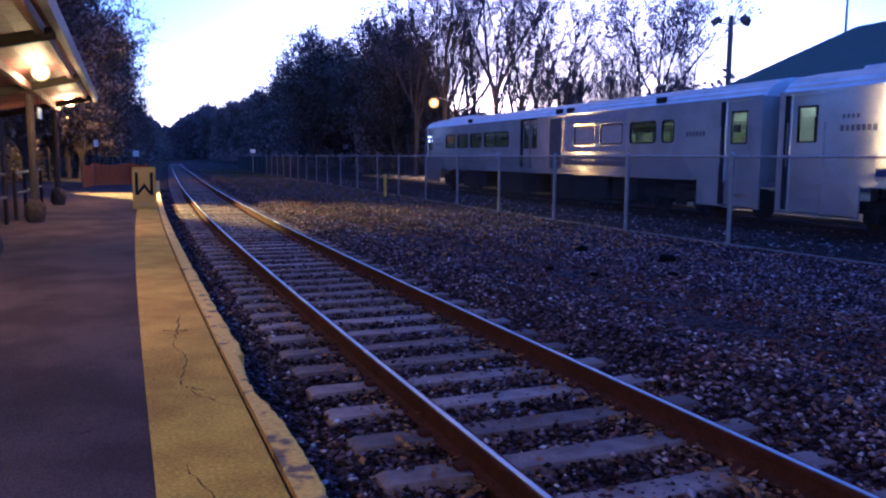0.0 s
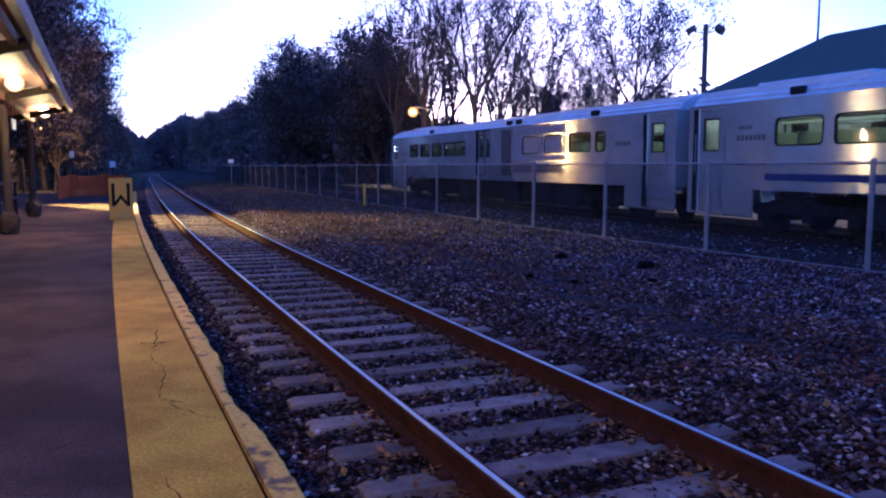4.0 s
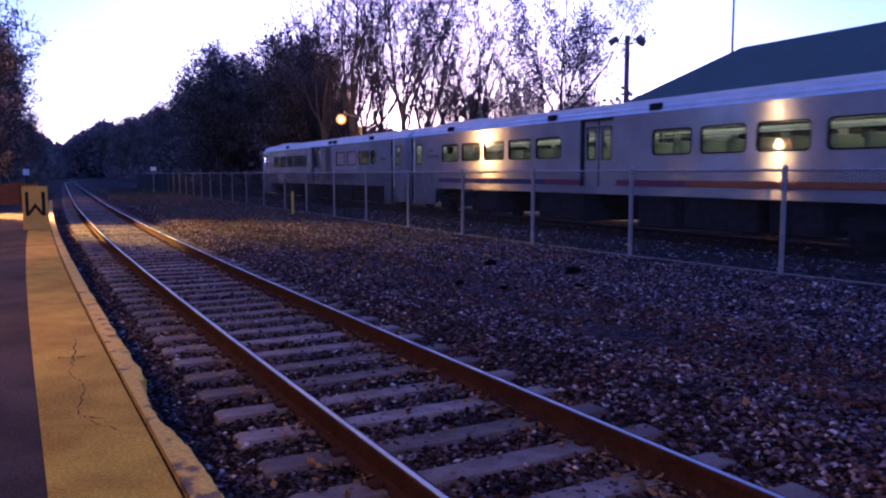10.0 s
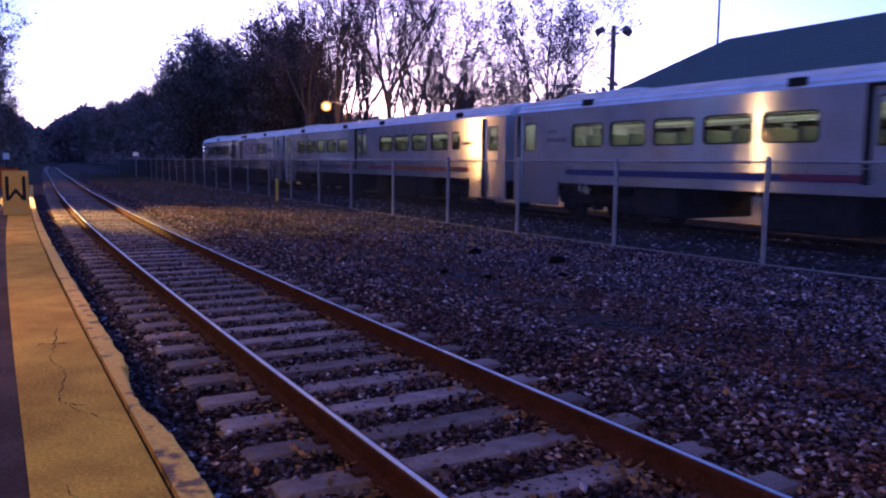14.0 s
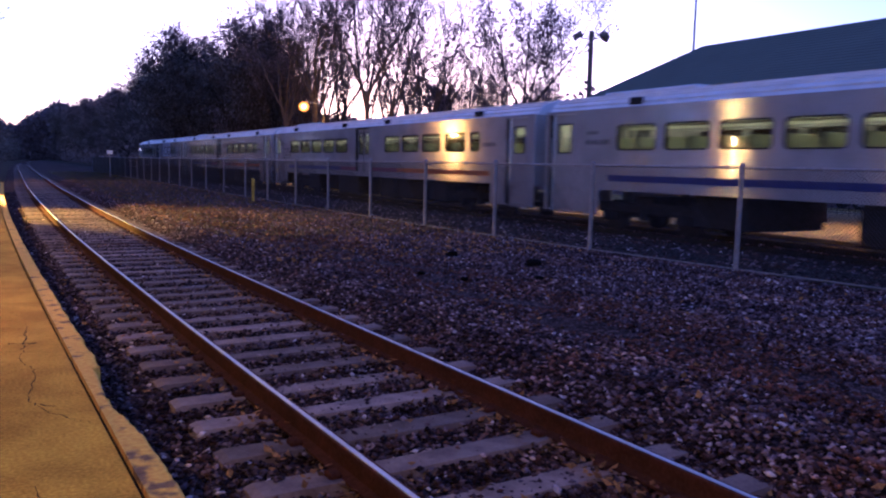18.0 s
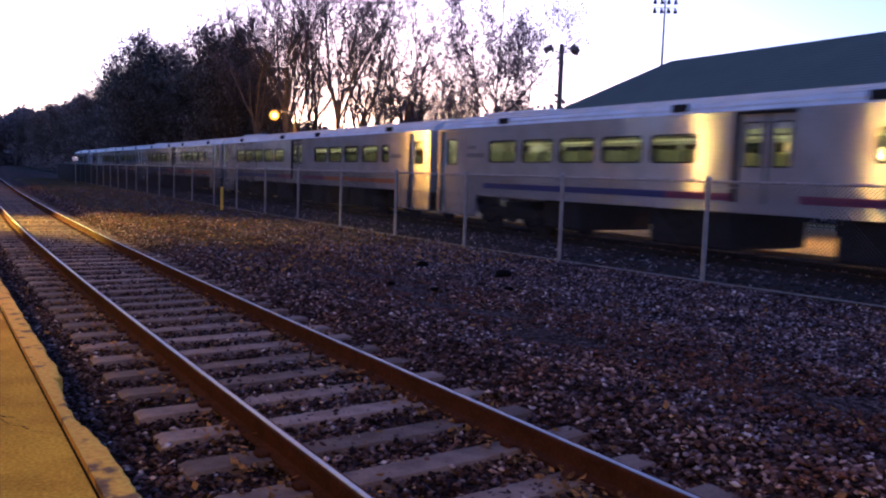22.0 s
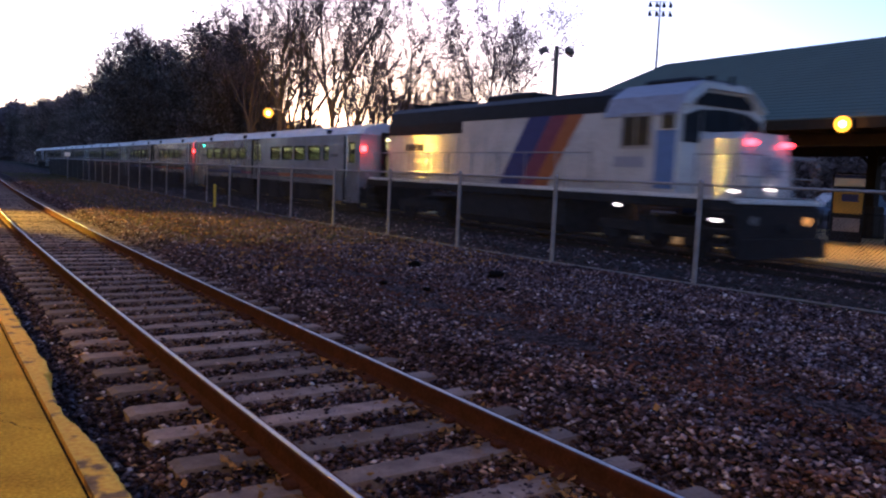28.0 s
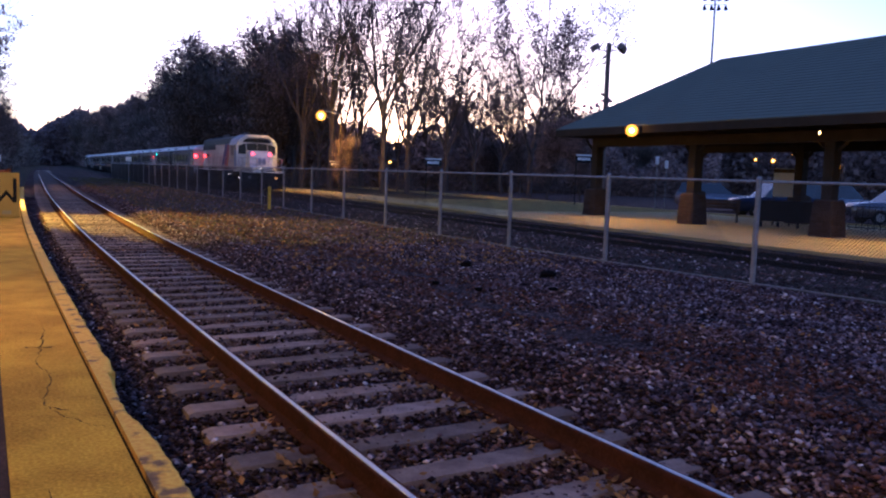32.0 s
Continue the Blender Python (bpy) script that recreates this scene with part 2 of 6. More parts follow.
M_TUBE = material("saloon_light_strip", (0.9, 0.95, 0.7), emit=(1.0, 0.95, 0.28), power=3.6, bump=0)
M_RED = material("red_marker_lens", (0.6, 0.02, 0.02), emit=(1.0, 0.012, 0.0), power=22, bump=0)
M_TAIL = material("dim_red_tail_lens", (0.6, 0.02, 0.02), emit=(1.0, 0.04, 0.03), power=6, bump=0)
M_GREEN = material("green_marker_lens", (0.02, 0.6, 0.2), emit=(0.05, 1.0, 0.4), power=7, bump=0)
M_HEAD = material("headlamp_lens", (0.9, 0.85, 0.7), emit=(1.0, 0.85, 0.5), power=3.5, bump=0)
M_DIM = material("dimmed_light_strip", (0.9, 0.95, 0.8), emit=(1.0, 0.95, 0.45), power=0.9, bump=0)
M_BLANK = material("blanked_window_plate", (0.34, 0.33, 0.36), 0.5, 0.3, vary=0.12)
M_NAVY = material("dark_navy_band", (0.12, 0.115, 0.15), 0.5, vary=0.2)
M_AMBER = material("amber_lens", (0.7, 0.3, 0.05), emit=(1.0, 0.42, 0.06), power=0.7, bump=0)
M_CABGLASS = material("dark_cab_glass", (0.014, 0.015, 0.017), 0.28, vary=0.1, bump=0, spec=0.25)
M_BULB_HOT = material("hot_canopy_bulb", (1, 0.8, 0.5), emit=(1.0, 0.5, 0.06), power=75.0, bump=0)
M_BULB = material("sodium_bulb", (1, 0.8, 0.5), emit=(1.0, 0.55, 0.06), power=20.0, bump=0)


def halo_material(name, color, power, share):
    """A see-through emitting shell that stands for the halo round a bright burner."""
    m = bpy.data.materials.new(name)
    m.use_nodes = True
    n, l = m.node_tree.nodes, m.node_tree.links
    n.remove(n["Principled BSDF"])
    clear, glow, mixer = n.new("ShaderNodeBsdfTransparent"), n.new("ShaderNodeEmission"), n.new("ShaderNodeMixShader")
    glow.inputs["Color"].default_value, glow.inputs["Strength"].default_value = (*color, 1), power
    mixer.inputs[0].default_value = share
    l.new(clear.outputs[0], mixer.inputs[1]), l.new(glow.outputs[0], mixer.inputs[2]), l.new(mixer.outputs[0], n["Material Output"].inputs[0])
    return m


# Added glow: the halo round the lamps is an emitting shell, no glass.
M_HALO = halo_material("amber_lamp_halo", (1.0, 0.34, 0.0), 1.7, 0.7)
M_HALO_THIN = halo_material("thin_amber_lamp_halo", (1.0, 0.42, 0.01), 2.4, 0.4)
M_BOARD = material("varnished_roof_boards", (0.3, 0.115, 0.03), 0.6, vary=0.3, scale=2, fine=25)
M_WOOD = material("weathered_timber", (0.07, 0.052, 0.04), 0.8, vary=0.3, scale=3, fine=30, bump=0.3)
# Lighter and yellower than the beams: lamplight on the purlins put into their colour.
M_PURLIN = material("lamplit_ochre_timber", (0.4, 0.23, 0.09), 0.7, vary=0.25, scale=2, fine=25)
M_HANDRAIL = material("dark_varnished_rail", (0.035, 0.022, 0.015), 0.65, vary=0.2, spec=0.1, bump=0.03)
M_POLE = material("grey_brown_pole", (0.16, 0.12, 0.1), 0.9, vary=0.25, scale=2, fine=25)
M_BEAM = material("brown_painted_timber", (0.034, 0.025, 0.016), 0.7, vary=0.25, scale=2, fine=25)
M_SHINGLE = material("slate_grey_shingle", (0.13, 0.145, 0.118), 0.9, vary=0.07, coarse=0.8, fine=14, bump=0.4, spec=0.03)
M_BRICK = material("brown_brick", (0.05, 0.033, 0.024), 0.85, vary=0.22, fine=30, each=True, bump=0.3)
M_MORTAR = material("mortar", (0.05, 0.04, 0.034), 0.9, vary=0.2, fine=40)
M_SIGN_Y = material("yellow_sign_board", (0.55, 0.34, 0.05), 0.6, vary=0.12, coarse=3)
M_CREAM = material("cream_poster", (0.6, 0.53, 0.38), 0.6, vary=0.1)
M_ORANGE_NET = material("orange_plastic_net", (0.55, 0.13, 0.02), 0.7, vary=0.2)
M_YPOST = material("yellow_bollard_paint", (0.62, 0.42, 0.05), 0.6, vary=0.2)
M_GRASS = material("dry_grass", (0.16, 0.13, 0.05), 0.9, vary=0.4, island=True, bump=0, color2=(0.09, 0.09, 0.03))



def let_light_through(m, share):
    """Thin leaves: part of the light from behind shines through them."""
    n, l = m.node_tree.nodes, m.node_tree.links
    b = n["Principled BSDF"]
    tl, mixer = n.new("ShaderNodeBsdfTranslucent"), n.new("ShaderNodeMixShader")
    mixer.inputs[0].default_value = share
    l.new(b.inputs["Base Color"].links[0].from_socket, tl.inputs["Color"])
    l.new(b.outputs[0], mixer.inputs[1]), l.new(tl.outputs[0], mixer.inputs[2])
    l.new(mixer.outputs[0], n["Material Output"].inputs[0])


for _m, _share in ((M_FOLIAGE, 0.5), (M_FOLIAGE_G, 0.45), (M_LEAF_DRY, 0.4), (M_GRASS, 0.5)):
    let_light_through(_m, _share)

# ---------------------------------------------------------------- mesh helpers


def mesh_object(name, verts, faces, mat):
    me = bpy.data.meshes.new(name)
    me.from_pydata(verts, [], faces)
    me.materials.append(mat)
    me.update()
    return new(name, me)


def part(name, bm, mat, parent=None, label="", m=None, smooth=False):
    me = bpy.data.meshes.new(name)
    bmesh.ops.recalc_face_normals(bm, faces=bm.faces)
    bm.to_mesh(me)
    bm.free()
    me.materials.append(mat)
    if smooth:
        me.polygons.foreach_set("use_smooth", [True] * len(me.polygons))
    ob = new(name, me)
    if parent:
        ob.parent = parent
    if m is not None:
        ob.matrix_basis = m
    if label:
        ob["label"] = label
    return ob


def thing(name, label, category, m=None, group="", kind=""):
    ob = new(name)
    ob.empty_display_size = 0.2
    if m is not None:
        ob.matrix_basis = m
    return tagged(ob, label, category, group, kind)


def again(ob, parent, m, name=None):
    """A second piece on the same mesh."""
    o = ob.copy()
    scene.collection.objects.link(o)
    o.parent, o.matrix_basis = parent, m
    return o


def box(bm, x0, y0, z0, x1, y1, z1, bevel=0.0):
    v = [bm.verts.new(p) for p in ((x0, y0, z0), (x1, y0, z0), (x1, y1, z0), (x0, y1, z0), (x0, y0, z1), (x1, y0, z1), (x1, y1, z1), (x0, y1, z1))]
    f = [bm.faces.new([v[i] for i in q]) for q in ((3, 2, 1, 0), (4, 5, 6, 7), (0, 1, 5, 4), (1, 2, 6, 5), (2, 3, 7, 6), (3, 0, 4, 7))]
    if bevel:
        es = {e for q in f for e in q.edges}
        bmesh.ops.bevel(bm, geom=list(es), offset=bevel, segments=1, affect="EDGES")
    return bm


def rod(bm, a, b, r0, r1=None, seg=8, caps=True):
    a, b = Vector(a), Vector(b)
    r1 = r0 if r1 is None else r1
    q = (b - a).to_track_quat("Z", "Y")
    rings = []
    for p, r in ((a, r0), (b, r1)):
        rings.append([bm.verts.new(p + q @ Vector((r * math.cos(k * math.tau / seg), r * math.sin(k * math.tau / seg), 0))) for k in range(seg)])
    for k in range(seg):
        bm.faces.new((rings[0][k], rings[0][(k + 1) % seg], rings[1][(k + 1) % seg], rings[1][k]))
    if caps:
        bm.faces.new(rings[0][::-1]), bm.faces.new(rings[1])
    return bm


def ball(bm, at, r, seg=10):
    bmesh.ops.create_uvsphere(bm, u_segments=seg, v_segments=seg // 2 + 2, radius=r, matrix=Matrix.Translation(at))
    return bm


def prism(bm, outline, y0, y1):
    """An outline in x, z pushed along y."""
    a = [bm.verts.new((x, y0, z)) for x, z in outline]
    b = [bm.verts.new((x, y1, z)) for x, z in outline]
    n = len(outline)
    for k in range(n):
        bm.faces.new((a[k], a[(k + 1) % n], b[(k + 1) % n], b[k]))
    bm.faces.new(a[::-1]), bm.faces.new(b)
    return bm


def sweep(bm, outline, path, closed=True):
    """An outline in (offset, z) carried along a plan path of (x, y, slope)."""
    rings = []
    for x, y, sl in path:
        k = 1 / math.hypot(1, sl)
        rings.append([bm.verts.new((x + o * k, y - o * sl * k, z)) for o, z in outline])
    n = len(outline)
    for r, q in zip(rings, rings[1:]):
        for k in range(n if closed else n - 1):
            bm.faces.new((r[k], r[(k + 1) % n], q[(k + 1) % n], q[k]))
    if closed:
        bm.faces.new(rings[0][::-1]), bm.faces.new(rings[-1])
    return bm


B = bmesh.new

# ---------------------------------------------------------------- the plan: two tracks, one fence
_ys = np.arange(-160.0, 420.0, 0.5)
_sl = np.interp(_ys, [-20, 4, 25, 55, 97, 420], [-0.033, -0.031, 0.0, 0.018, 0.018, 0.08])
_c = np.concatenate([[0], np.cumsum((_sl[1:] + _sl[:-1]) * 0.25)])
_c += 2.18 - np.interp(25.0, _ys, _c)


def near_x(y):
    return float(np.interp(y, _ys, _c))


def near_slope(y):
    return float(np.interp(y, _ys, _sl))


def far_x(y):
    """The passing line: a curve past the station that straightens out beyond it."""
    return 15.5 - 0.001 * y + (1.0966e-4 * y * y if y > 0 else 0.0) - (0.9e-4 * (y - 50) ** 2 if y > 50 else 0.0)


def far_slope(y):
    return -0.001 + (2.193e-4 * y if y > 0 else 0.0) - (1.8e-4 * (y - 50) if y > 50 else 0.0)


def steps(y0, y1, near=0.5, wide=4.0, mid=40):
    out, y = [], y0
    while y < y1:
        out.append(y)
        y += near if abs(y) < mid else wide
    return out + [y1]


PLAT_Z, FAR_Z, FENCE_X = 0.25, 0.08, 9.95

# ---------------------------------------------------------------- ground
def ground_z(x, y):
    """Height of the soil: a low bed under the near track, level strip at the fence, low bed under the far track."""
    d = x - near_x(y)
    e = x - far_x(y)
    z = -0.03
    if d < 1.25:
        z = -0.265
    elif d < 1.75:
        z = -0.265 + 0.215 * (d - 1.25) / 0.5
    elif d < 2.6:
        z = -0.05 + 0.02 * (d - 1.75) / 0.85
    if -2.4 < e < 1.6:
        z = -0.16
    elif -3.2 < e <= -2.4:
        z = -0.16 + 0.13 * (-2.4 - e) / 0.8
    return z


gx = [-900, -200, -60, -20, -8, -3, -1.2] + [round(-0.6 + 0.3 * k, 2) for k in range(66)] + [20, 24, 30, 40, 60, 90, 140, 220, 400, 900]
gy = [-900, -300, -160, -80, -40, -20, -10, -6, -4, -2] + [0.5 * k for k in range(0, 80)] + [40 + 2 * k for k in range(30)] + [100, 120, 140, 170, 200, 240, 280, 330, 400, 600, 900, 1600]
gv = []
for yy in gy:
    for xx in gx:
        h = ground_z(xx, yy) if -3 < xx < 20 and -170 < yy < 410 else -0.04
        h += 0.05 * (noise.noise((xx * 0.5, yy * 0.5, 3)) + 0.5 * noise.noise((xx * 1.7, yy * 1.7, 8))) * (1 if 3.9 < xx < 13 else 0.3)
        if xx > 90 or xx < -60:
            h += 1.2 * noise.noise((xx * 0.01, yy * 0.01, 1))
        gv.append((xx, yy, h))
nx = len(gx)
gf = [(j * nx + i, j * nx + i + 1, (j + 1) * nx + i + 1, (j + 1) * nx + i) for j in range(len(gy) - 1) for i in range(nx - 1)]
ground = mesh_object("ground", gv, gf, M_GROUND)
tagged(ground, "dark bare soil with dead leaves and thin weeds", "ground", kind="structure")

# ballast sheets: strips that follow each track
def strip(name, mat, fx, o0, o1, ys, lift, n=14, rough=0.035, label=""):
    v, f = [], []
    for y in ys:
        for k in range(n + 1):
            x = fx(y) + o0 + (o1 - o0) * k / n
            v.append((x, y, ground_z(x, y) + lift + rough * noise.noise((x * 2.3, y * 2.3, 5)) + rough * 0.6 * noise.noise((x * 7, y * 7, 2))))
    w = n + 1
    for j in range(len(ys) - 1):
        for k in range(n):
            f.append((j * w + k, j * w + k + 1, (j + 1) * w + k + 1, (j + 1) * w + k))
    ob = mesh_object(name, v, f, mat)
    return tagged(ob, label, "gravel", kind="structure")


strip("ballast_near_track", M_BALLAST, near_x, -1.93, 8.0, steps(-30, 330, 0.3, 4.0, 40), 0.035, 36,
      label="grey-brown crushed stone ballast strewn with fallen leaves")
strip("ballast_far_track", M_DIRT, far_x, -5.3, 1.72, steps(-160, 380, 2.0, 6.0, 60), 0.03, 10,
      label="dark grimy ballast of the passing line")


def stones(name, count, place, size, mat, seed, label):
    """Loose crushed stones: squashed uneven octahedra."""
    rng = np.random.default_rng(seed)
    base = np.array([(1, 0, 0), (0, 1, 0), (-1, 0, 0), (0, -1, 0), (0, 0, 0.8), (0, 0, -0.8)], float)
    tri = np.array([(0, 1, 4), (1, 2, 4), (2, 3, 4), (3, 0, 4), (1, 0, 5), (2, 1, 5), (3, 2, 5), (0, 3, 5)])
    at = place(rng, count)
    r = size * rng.uniform(0.55, 1.35, (count, 1, 1))
    v = base[None] * rng.uniform(0.6, 1.25, (count, 6, 1)) * r * np.array([1.15, 0.9, 0.7])
    a = rng.uniform(0, math.tau, count)
    c, s = np.cos(a)[:, None], np.sin(a)[:, None]
    t = rng.uniform(-0.5, 0.5, (count, 1))
    v = np.stack([v[..., 0] * c - v[..., 1] * s, v[..., 0] * s + v[..., 1] * c, v[..., 2] + t * v[..., 0]], -1) + at[:, None]
    f = (tri[None] + (np.arange(count) * 6)[:, None, None]).reshape(-1, 3)
    me = bpy.data.meshes.new(name)
    me.vertices.add(count * 6)
    me.vertices.foreach_set("co", v.reshape(-1))
    me.loops.add(f.size)
    me.loops.foreach_set("vertex_index", f.reshape(-1))
    me.polygons.add(len(f))
    me.polygons.foreach_set("loop_start", np.arange(len(f)) * 3)
    me.update(calc_edges=True)
    me.materials.append(mat)
    return tagged(new(name, me), label, "gravel", kind="stuff")


def on_bed(o0, o1, y0, y1, lift, power=2.0):
    def place(rng, n):
        y = y0 + (y1 - y0) * rng.uniform(0, 1, n) ** power
        o = rng.uniform(o0, o1, n)
        x = np.interp(y, _ys, _c) + o
        z = np.array([ground_z(a, b) for a, b in zip(x, y)]) + lift + rng.uniform(-0.01, 0.02, n)
        z -= 0.075 * np.exp(-((o - 3.1 - 0.25 * np.sin(y * 0.7) - 0.15 * np.sin(y * 1.9)) / 0.4) ** 2) * (0.6 + 0.4 * np.sin(y * 3.1 + o * 5))
        return np.stack([x, y, z], 1)
    return place


stones("ballast_stones", 62000, on_bed(-1.9, 1.4, 0.8, 45, 0.07, 2.0), 0.026, M_STONE_D, 4, "loose grey crushed stones between the ties")
stones("ballast_stones", 160000, on_bed(1.2, 8.2, 1.0, 62, 0.05, 2.0), 0.028, M_STONE, 5, "loose grey crushed stones beside the track")


stones("ballast_stones", 9000, on_bed(-1.9, 1.4, -6, 0.9, 0.07, 1.0), 0.026, M_STONE_D, 14, "loose grey crushed stones between the ties")
stones("ballast_stones", 12000, on_bed(1.2, 5.0, -6, 1.1, 0.05, 1.0), 0.028, M_STONE, 15, "loose grey crushed stones beside the track")
stones("stones_on_ties", 700, on_bed(-1.3, 1.3, 1.5, 22, 0.115, 1.5), 0.026, M_STONE, 8, "stray stones lying on the ties")


def leaf_litter(name, count, place, size, mat, seed, label):
    rng = np.random.default_rng(seed)
    at = place(rng, count)
    v, f = [], []
    for k in range(count):
        q = Euler((rng.uniform(-0.6, 0.6), rng.uniform(-0.6, 0.6), rng.uniform(0, 6.3))).to_matrix()
        s = size * rng.uniform(0.6, 1.4)
        for p in ((-1, 0, 0.15), (-0.2, -0.55, 0), (0.9, 0, 0.2), (-0.2, 0.55, 0)):
            v.append(Vector(at[k]) + q @ (Vector(p) * s))
        f.append((4 * k, 4 * k + 1, 4 * k + 2, 4 * k + 3))
    return tagged(mesh_object(name, v, f, mat), label, "leaves", kind="stuff")


leaf_litter("fallen_leaves", 2800, on_bed(1.7, 7.9, 12, 62, 0.09, 1.2), 0.055, M_LEAF_DRY, 19, "drifts of orange-brown leaves on the gravel by the fence")
leaf_litter("rotting_leaves", 8000, on_bed(2.4, 4.0, 2.5, 30, 0.075, 1.5), 0.032, M_LEAF_BROWN, 29, "dark rotting leaves in a dip of the ballast")
leaf_litter("fallen_leaves", 160, on_bed(-1.6, 2.6, 2.2, 14, 0.115, 1.2), 0.038, M_LEAF_DRY, 39, "single yellow leaves lying on the ties")
leaf_litter("trapped_leaves", 420, on_bed(-1.08, -0.84, 2.0, 18, 0.12, 1.6), 0.034, M_LEAF_DRY, 49, "brown leaves trapped against the rail foot")
leaf_litter("trapped_leaves", 420, on_bed(0.45, 0.68, 2.0, 18, 0.12, 1.6), 0.034, M_LEAF_DRY, 59, "brown leaves trapped against the rail foot")
leaf_litter("fallen_leaves", 2200, on_bed(-1.5, 7.6, 1.2, 45, 0.08, 1.4), 0.034, M_LEAF_DRY, 9, "dry yellow-brown leaves fallen on the ballast")


def grass_tufts(name, count, place, seed, label, tall=0.16):
    rng = np.random.default_rng(seed)
    at = place(rng, count)
    v, f = [], []
    for k in range(count):
        for j in range(5):
            a, h = rng.uniform(0, 6.3), tall * rng.uniform(0.4, 1.3)
            dx, dy = 0.05 * math.cos(a), 0.05 * math.sin(a)
            lx, ly = rng.uniform(-0.1, 0.1, 2)
            x, y, z = at[k]
            i = len(v)
            v += [(x + lx - dx * 0.2, y + ly + dy * 0.2, z - 0.03), (x + lx + dx * 0.2, y + ly - dy * 0.2, z - 0.03), (x + lx + dx * 2, y + ly + dy * 2, z + h)]
            f.append((i, i + 1, i + 2))
    return tagged(mesh_object(name, v, f, M_GRASS), label, "grass", kind="stuff")


grass_tufts("dry_grass", 4200, on_bed(2.0, 7.6, 16, 95, 0.0, 1.2), 11, "thin dry grass on the gravel beyond the ties")

def on_far_bed(rng, n):
    y = 2 + 60 * rng.uniform(0, 1, n)
    o = rng.uniform(-5.0, 1.6, n)
    x = np.array([far_x(q) for q in y]) + o
    return np.stack([x, y, np.array([ground_z(a, b) for a, b in zip(x, y)]) + 0.04], 1)


stones("cinder_stones", 16000, on_far_bed, 0.045, M_STONE, 6, "loose dark stones along the passing line")

# dark clods by the fence
for cx, cy, cr in ((7.7, 10.4, 0.13), (7.15, 12.1, 0.12), (6.85, 9.1, 0.07), (5.8, 9.45, 0.06), (5.5, 10.2, 0.06), (7.0, 11.3, 0.05)):
    bm = B()
    bmesh.ops.create_icosphere(bm, subdivisions=2, radius=cr)
    for v in bm.verts:
        v.co *= 1 + 0.45 * noise.noise(v.co * 9 + Vector((cx, cy, 0)))
        v.co.z *= 0.55
    tagged(part("clod_of_earth", bm, M_SOD, m=pose(cx, cy, ground_z(cx, cy) + 0.05 + 0.35 * cr)), "dark lump of earth on the ballast", "clod", "clods")

# ---------------------------------------------------------------- tracks
RAIL = [(-0.07, -0.17), (0.07, -0.17), (0.07, -0.155), (0.012, -0.135), (0.01, -0.045), (0.036, -0.035), (0.036, -0.006), (0.03, 0),
        (-0.03, 0), (-0.036, -0.006), (-0.036, -0.035), (-0.01, -0.045), (-0.012, -0.135), (-0.07, -0.155)]


def railway(name, fx, fsl, y0, y1, label, first, last, tie_mat, top_mat, rail_mat, rail_label):
    tr = thing(name, label, "railway track", kind="structure")
    ys = steps(y0, y1, 1.0, 4.0, 60)
    for side in (-0.755, 0.755):
        path = [(fx(y) + side, y, fsl(y)) for y in ys]
        rail = part("rail", sweep(B(), RAIL, path), rail_mat, tr, rail_label)
        part("running_surface", sweep(B(), [(-0.02, 0.0), (0.016, 0.0), (0.013, 0.003), (-0.017, 0.003)], path), top_mat, rail, "polished bright rail head")
    bm = B()
    prism(bm, [(-1.37, -0.42), (1.37, -0.42), (1.35, -0.178), (1.3, -0.16), (0.5, -0.175), (-0.5, -0.175), (-1.3, -0.16), (-1.35, -0.178)], -0.132, 0.132)
    for v in bm.verts:
        if v.co.z > -0.3:
            v.co.y *= 0.8
    tie = part("tie", bm, tie_mat, tr)
    bm = B()
    for s in (-0.755, 0.755):
        for d in (-0.1, 0.1):
            box(bm, s + d - 0.04, -0.05, -0.18, s + d + 0.04, 0.05, -0.135, 0.012)
    clip = part("rail_clips", bm, M_RUST, tie, "rusty spring clips")
    n, y, rng, rest = 0, first, random.Random(3), B()
    while y < last:
        m = Matrix.Translation((fx(y), y, rng.uniform(0.0, 0.014))) @ Matrix.Rotation(-fsl(y) + rng.uniform(-0.012, 0.012), 4, "Z")
        if n == 0:
            tie.matrix_basis = m
        elif n < 124:
            t2 = again(tie, tr, m)
            if n < 76:
                again(clip, t2, Matrix())
        else:
            box(rest, fx(y) - 1.3, y - 0.12, -0.4, fx(y) + 1.3, y + 0.12, -0.175)
        y += 0.612
        n += 1
    tagged(part("far_ties", rest, tie_mat, tr), "grey concrete ties in the distance", kind="stuff")
    return tr


railway("near_track", near_x, near_slope, -30, 400, "single track on grey concrete ties with worn shiny rails", 0.44 - 0.612 * 14, 190, M_TIE, M_RAILTOP, M_RUST, "rust-brown steel rail")
railway("far_track", far_x, far_slope, -160, 400, "grimy running line behind the chain-link fence", -8.0, 190, M_UNDER, M_RUST, M_UNDER, "grimy dark steel rail")

# ---------------------------------------------------------------- near platform
PY = [y for y in steps(-14, 47, 0.25, 1.0, 30) if not 2.0 <= y <= 9.0] + [2.0 + 0.05 * k for k in range(141)]
PY.sort()


def ragged(y, k):
    d = 0.018 * noise.noise((y * 3.1, k, 0)) + 0.008 * noise.noise((y * 11, k, 4))
    d += 0.014 * noise.noise((y * 23, k, 7))
    if 4.4 < y < 5.56:
        d -= (0.012 + 0.03 * (5.55 - y)) * min(1, (y - 4.4) * 5)
    if y >= 5.56:
        d += 0.03
    if y < 4.4:
        d += 0.03 * min(1, (4.4 - y) * 1.6)
    return d


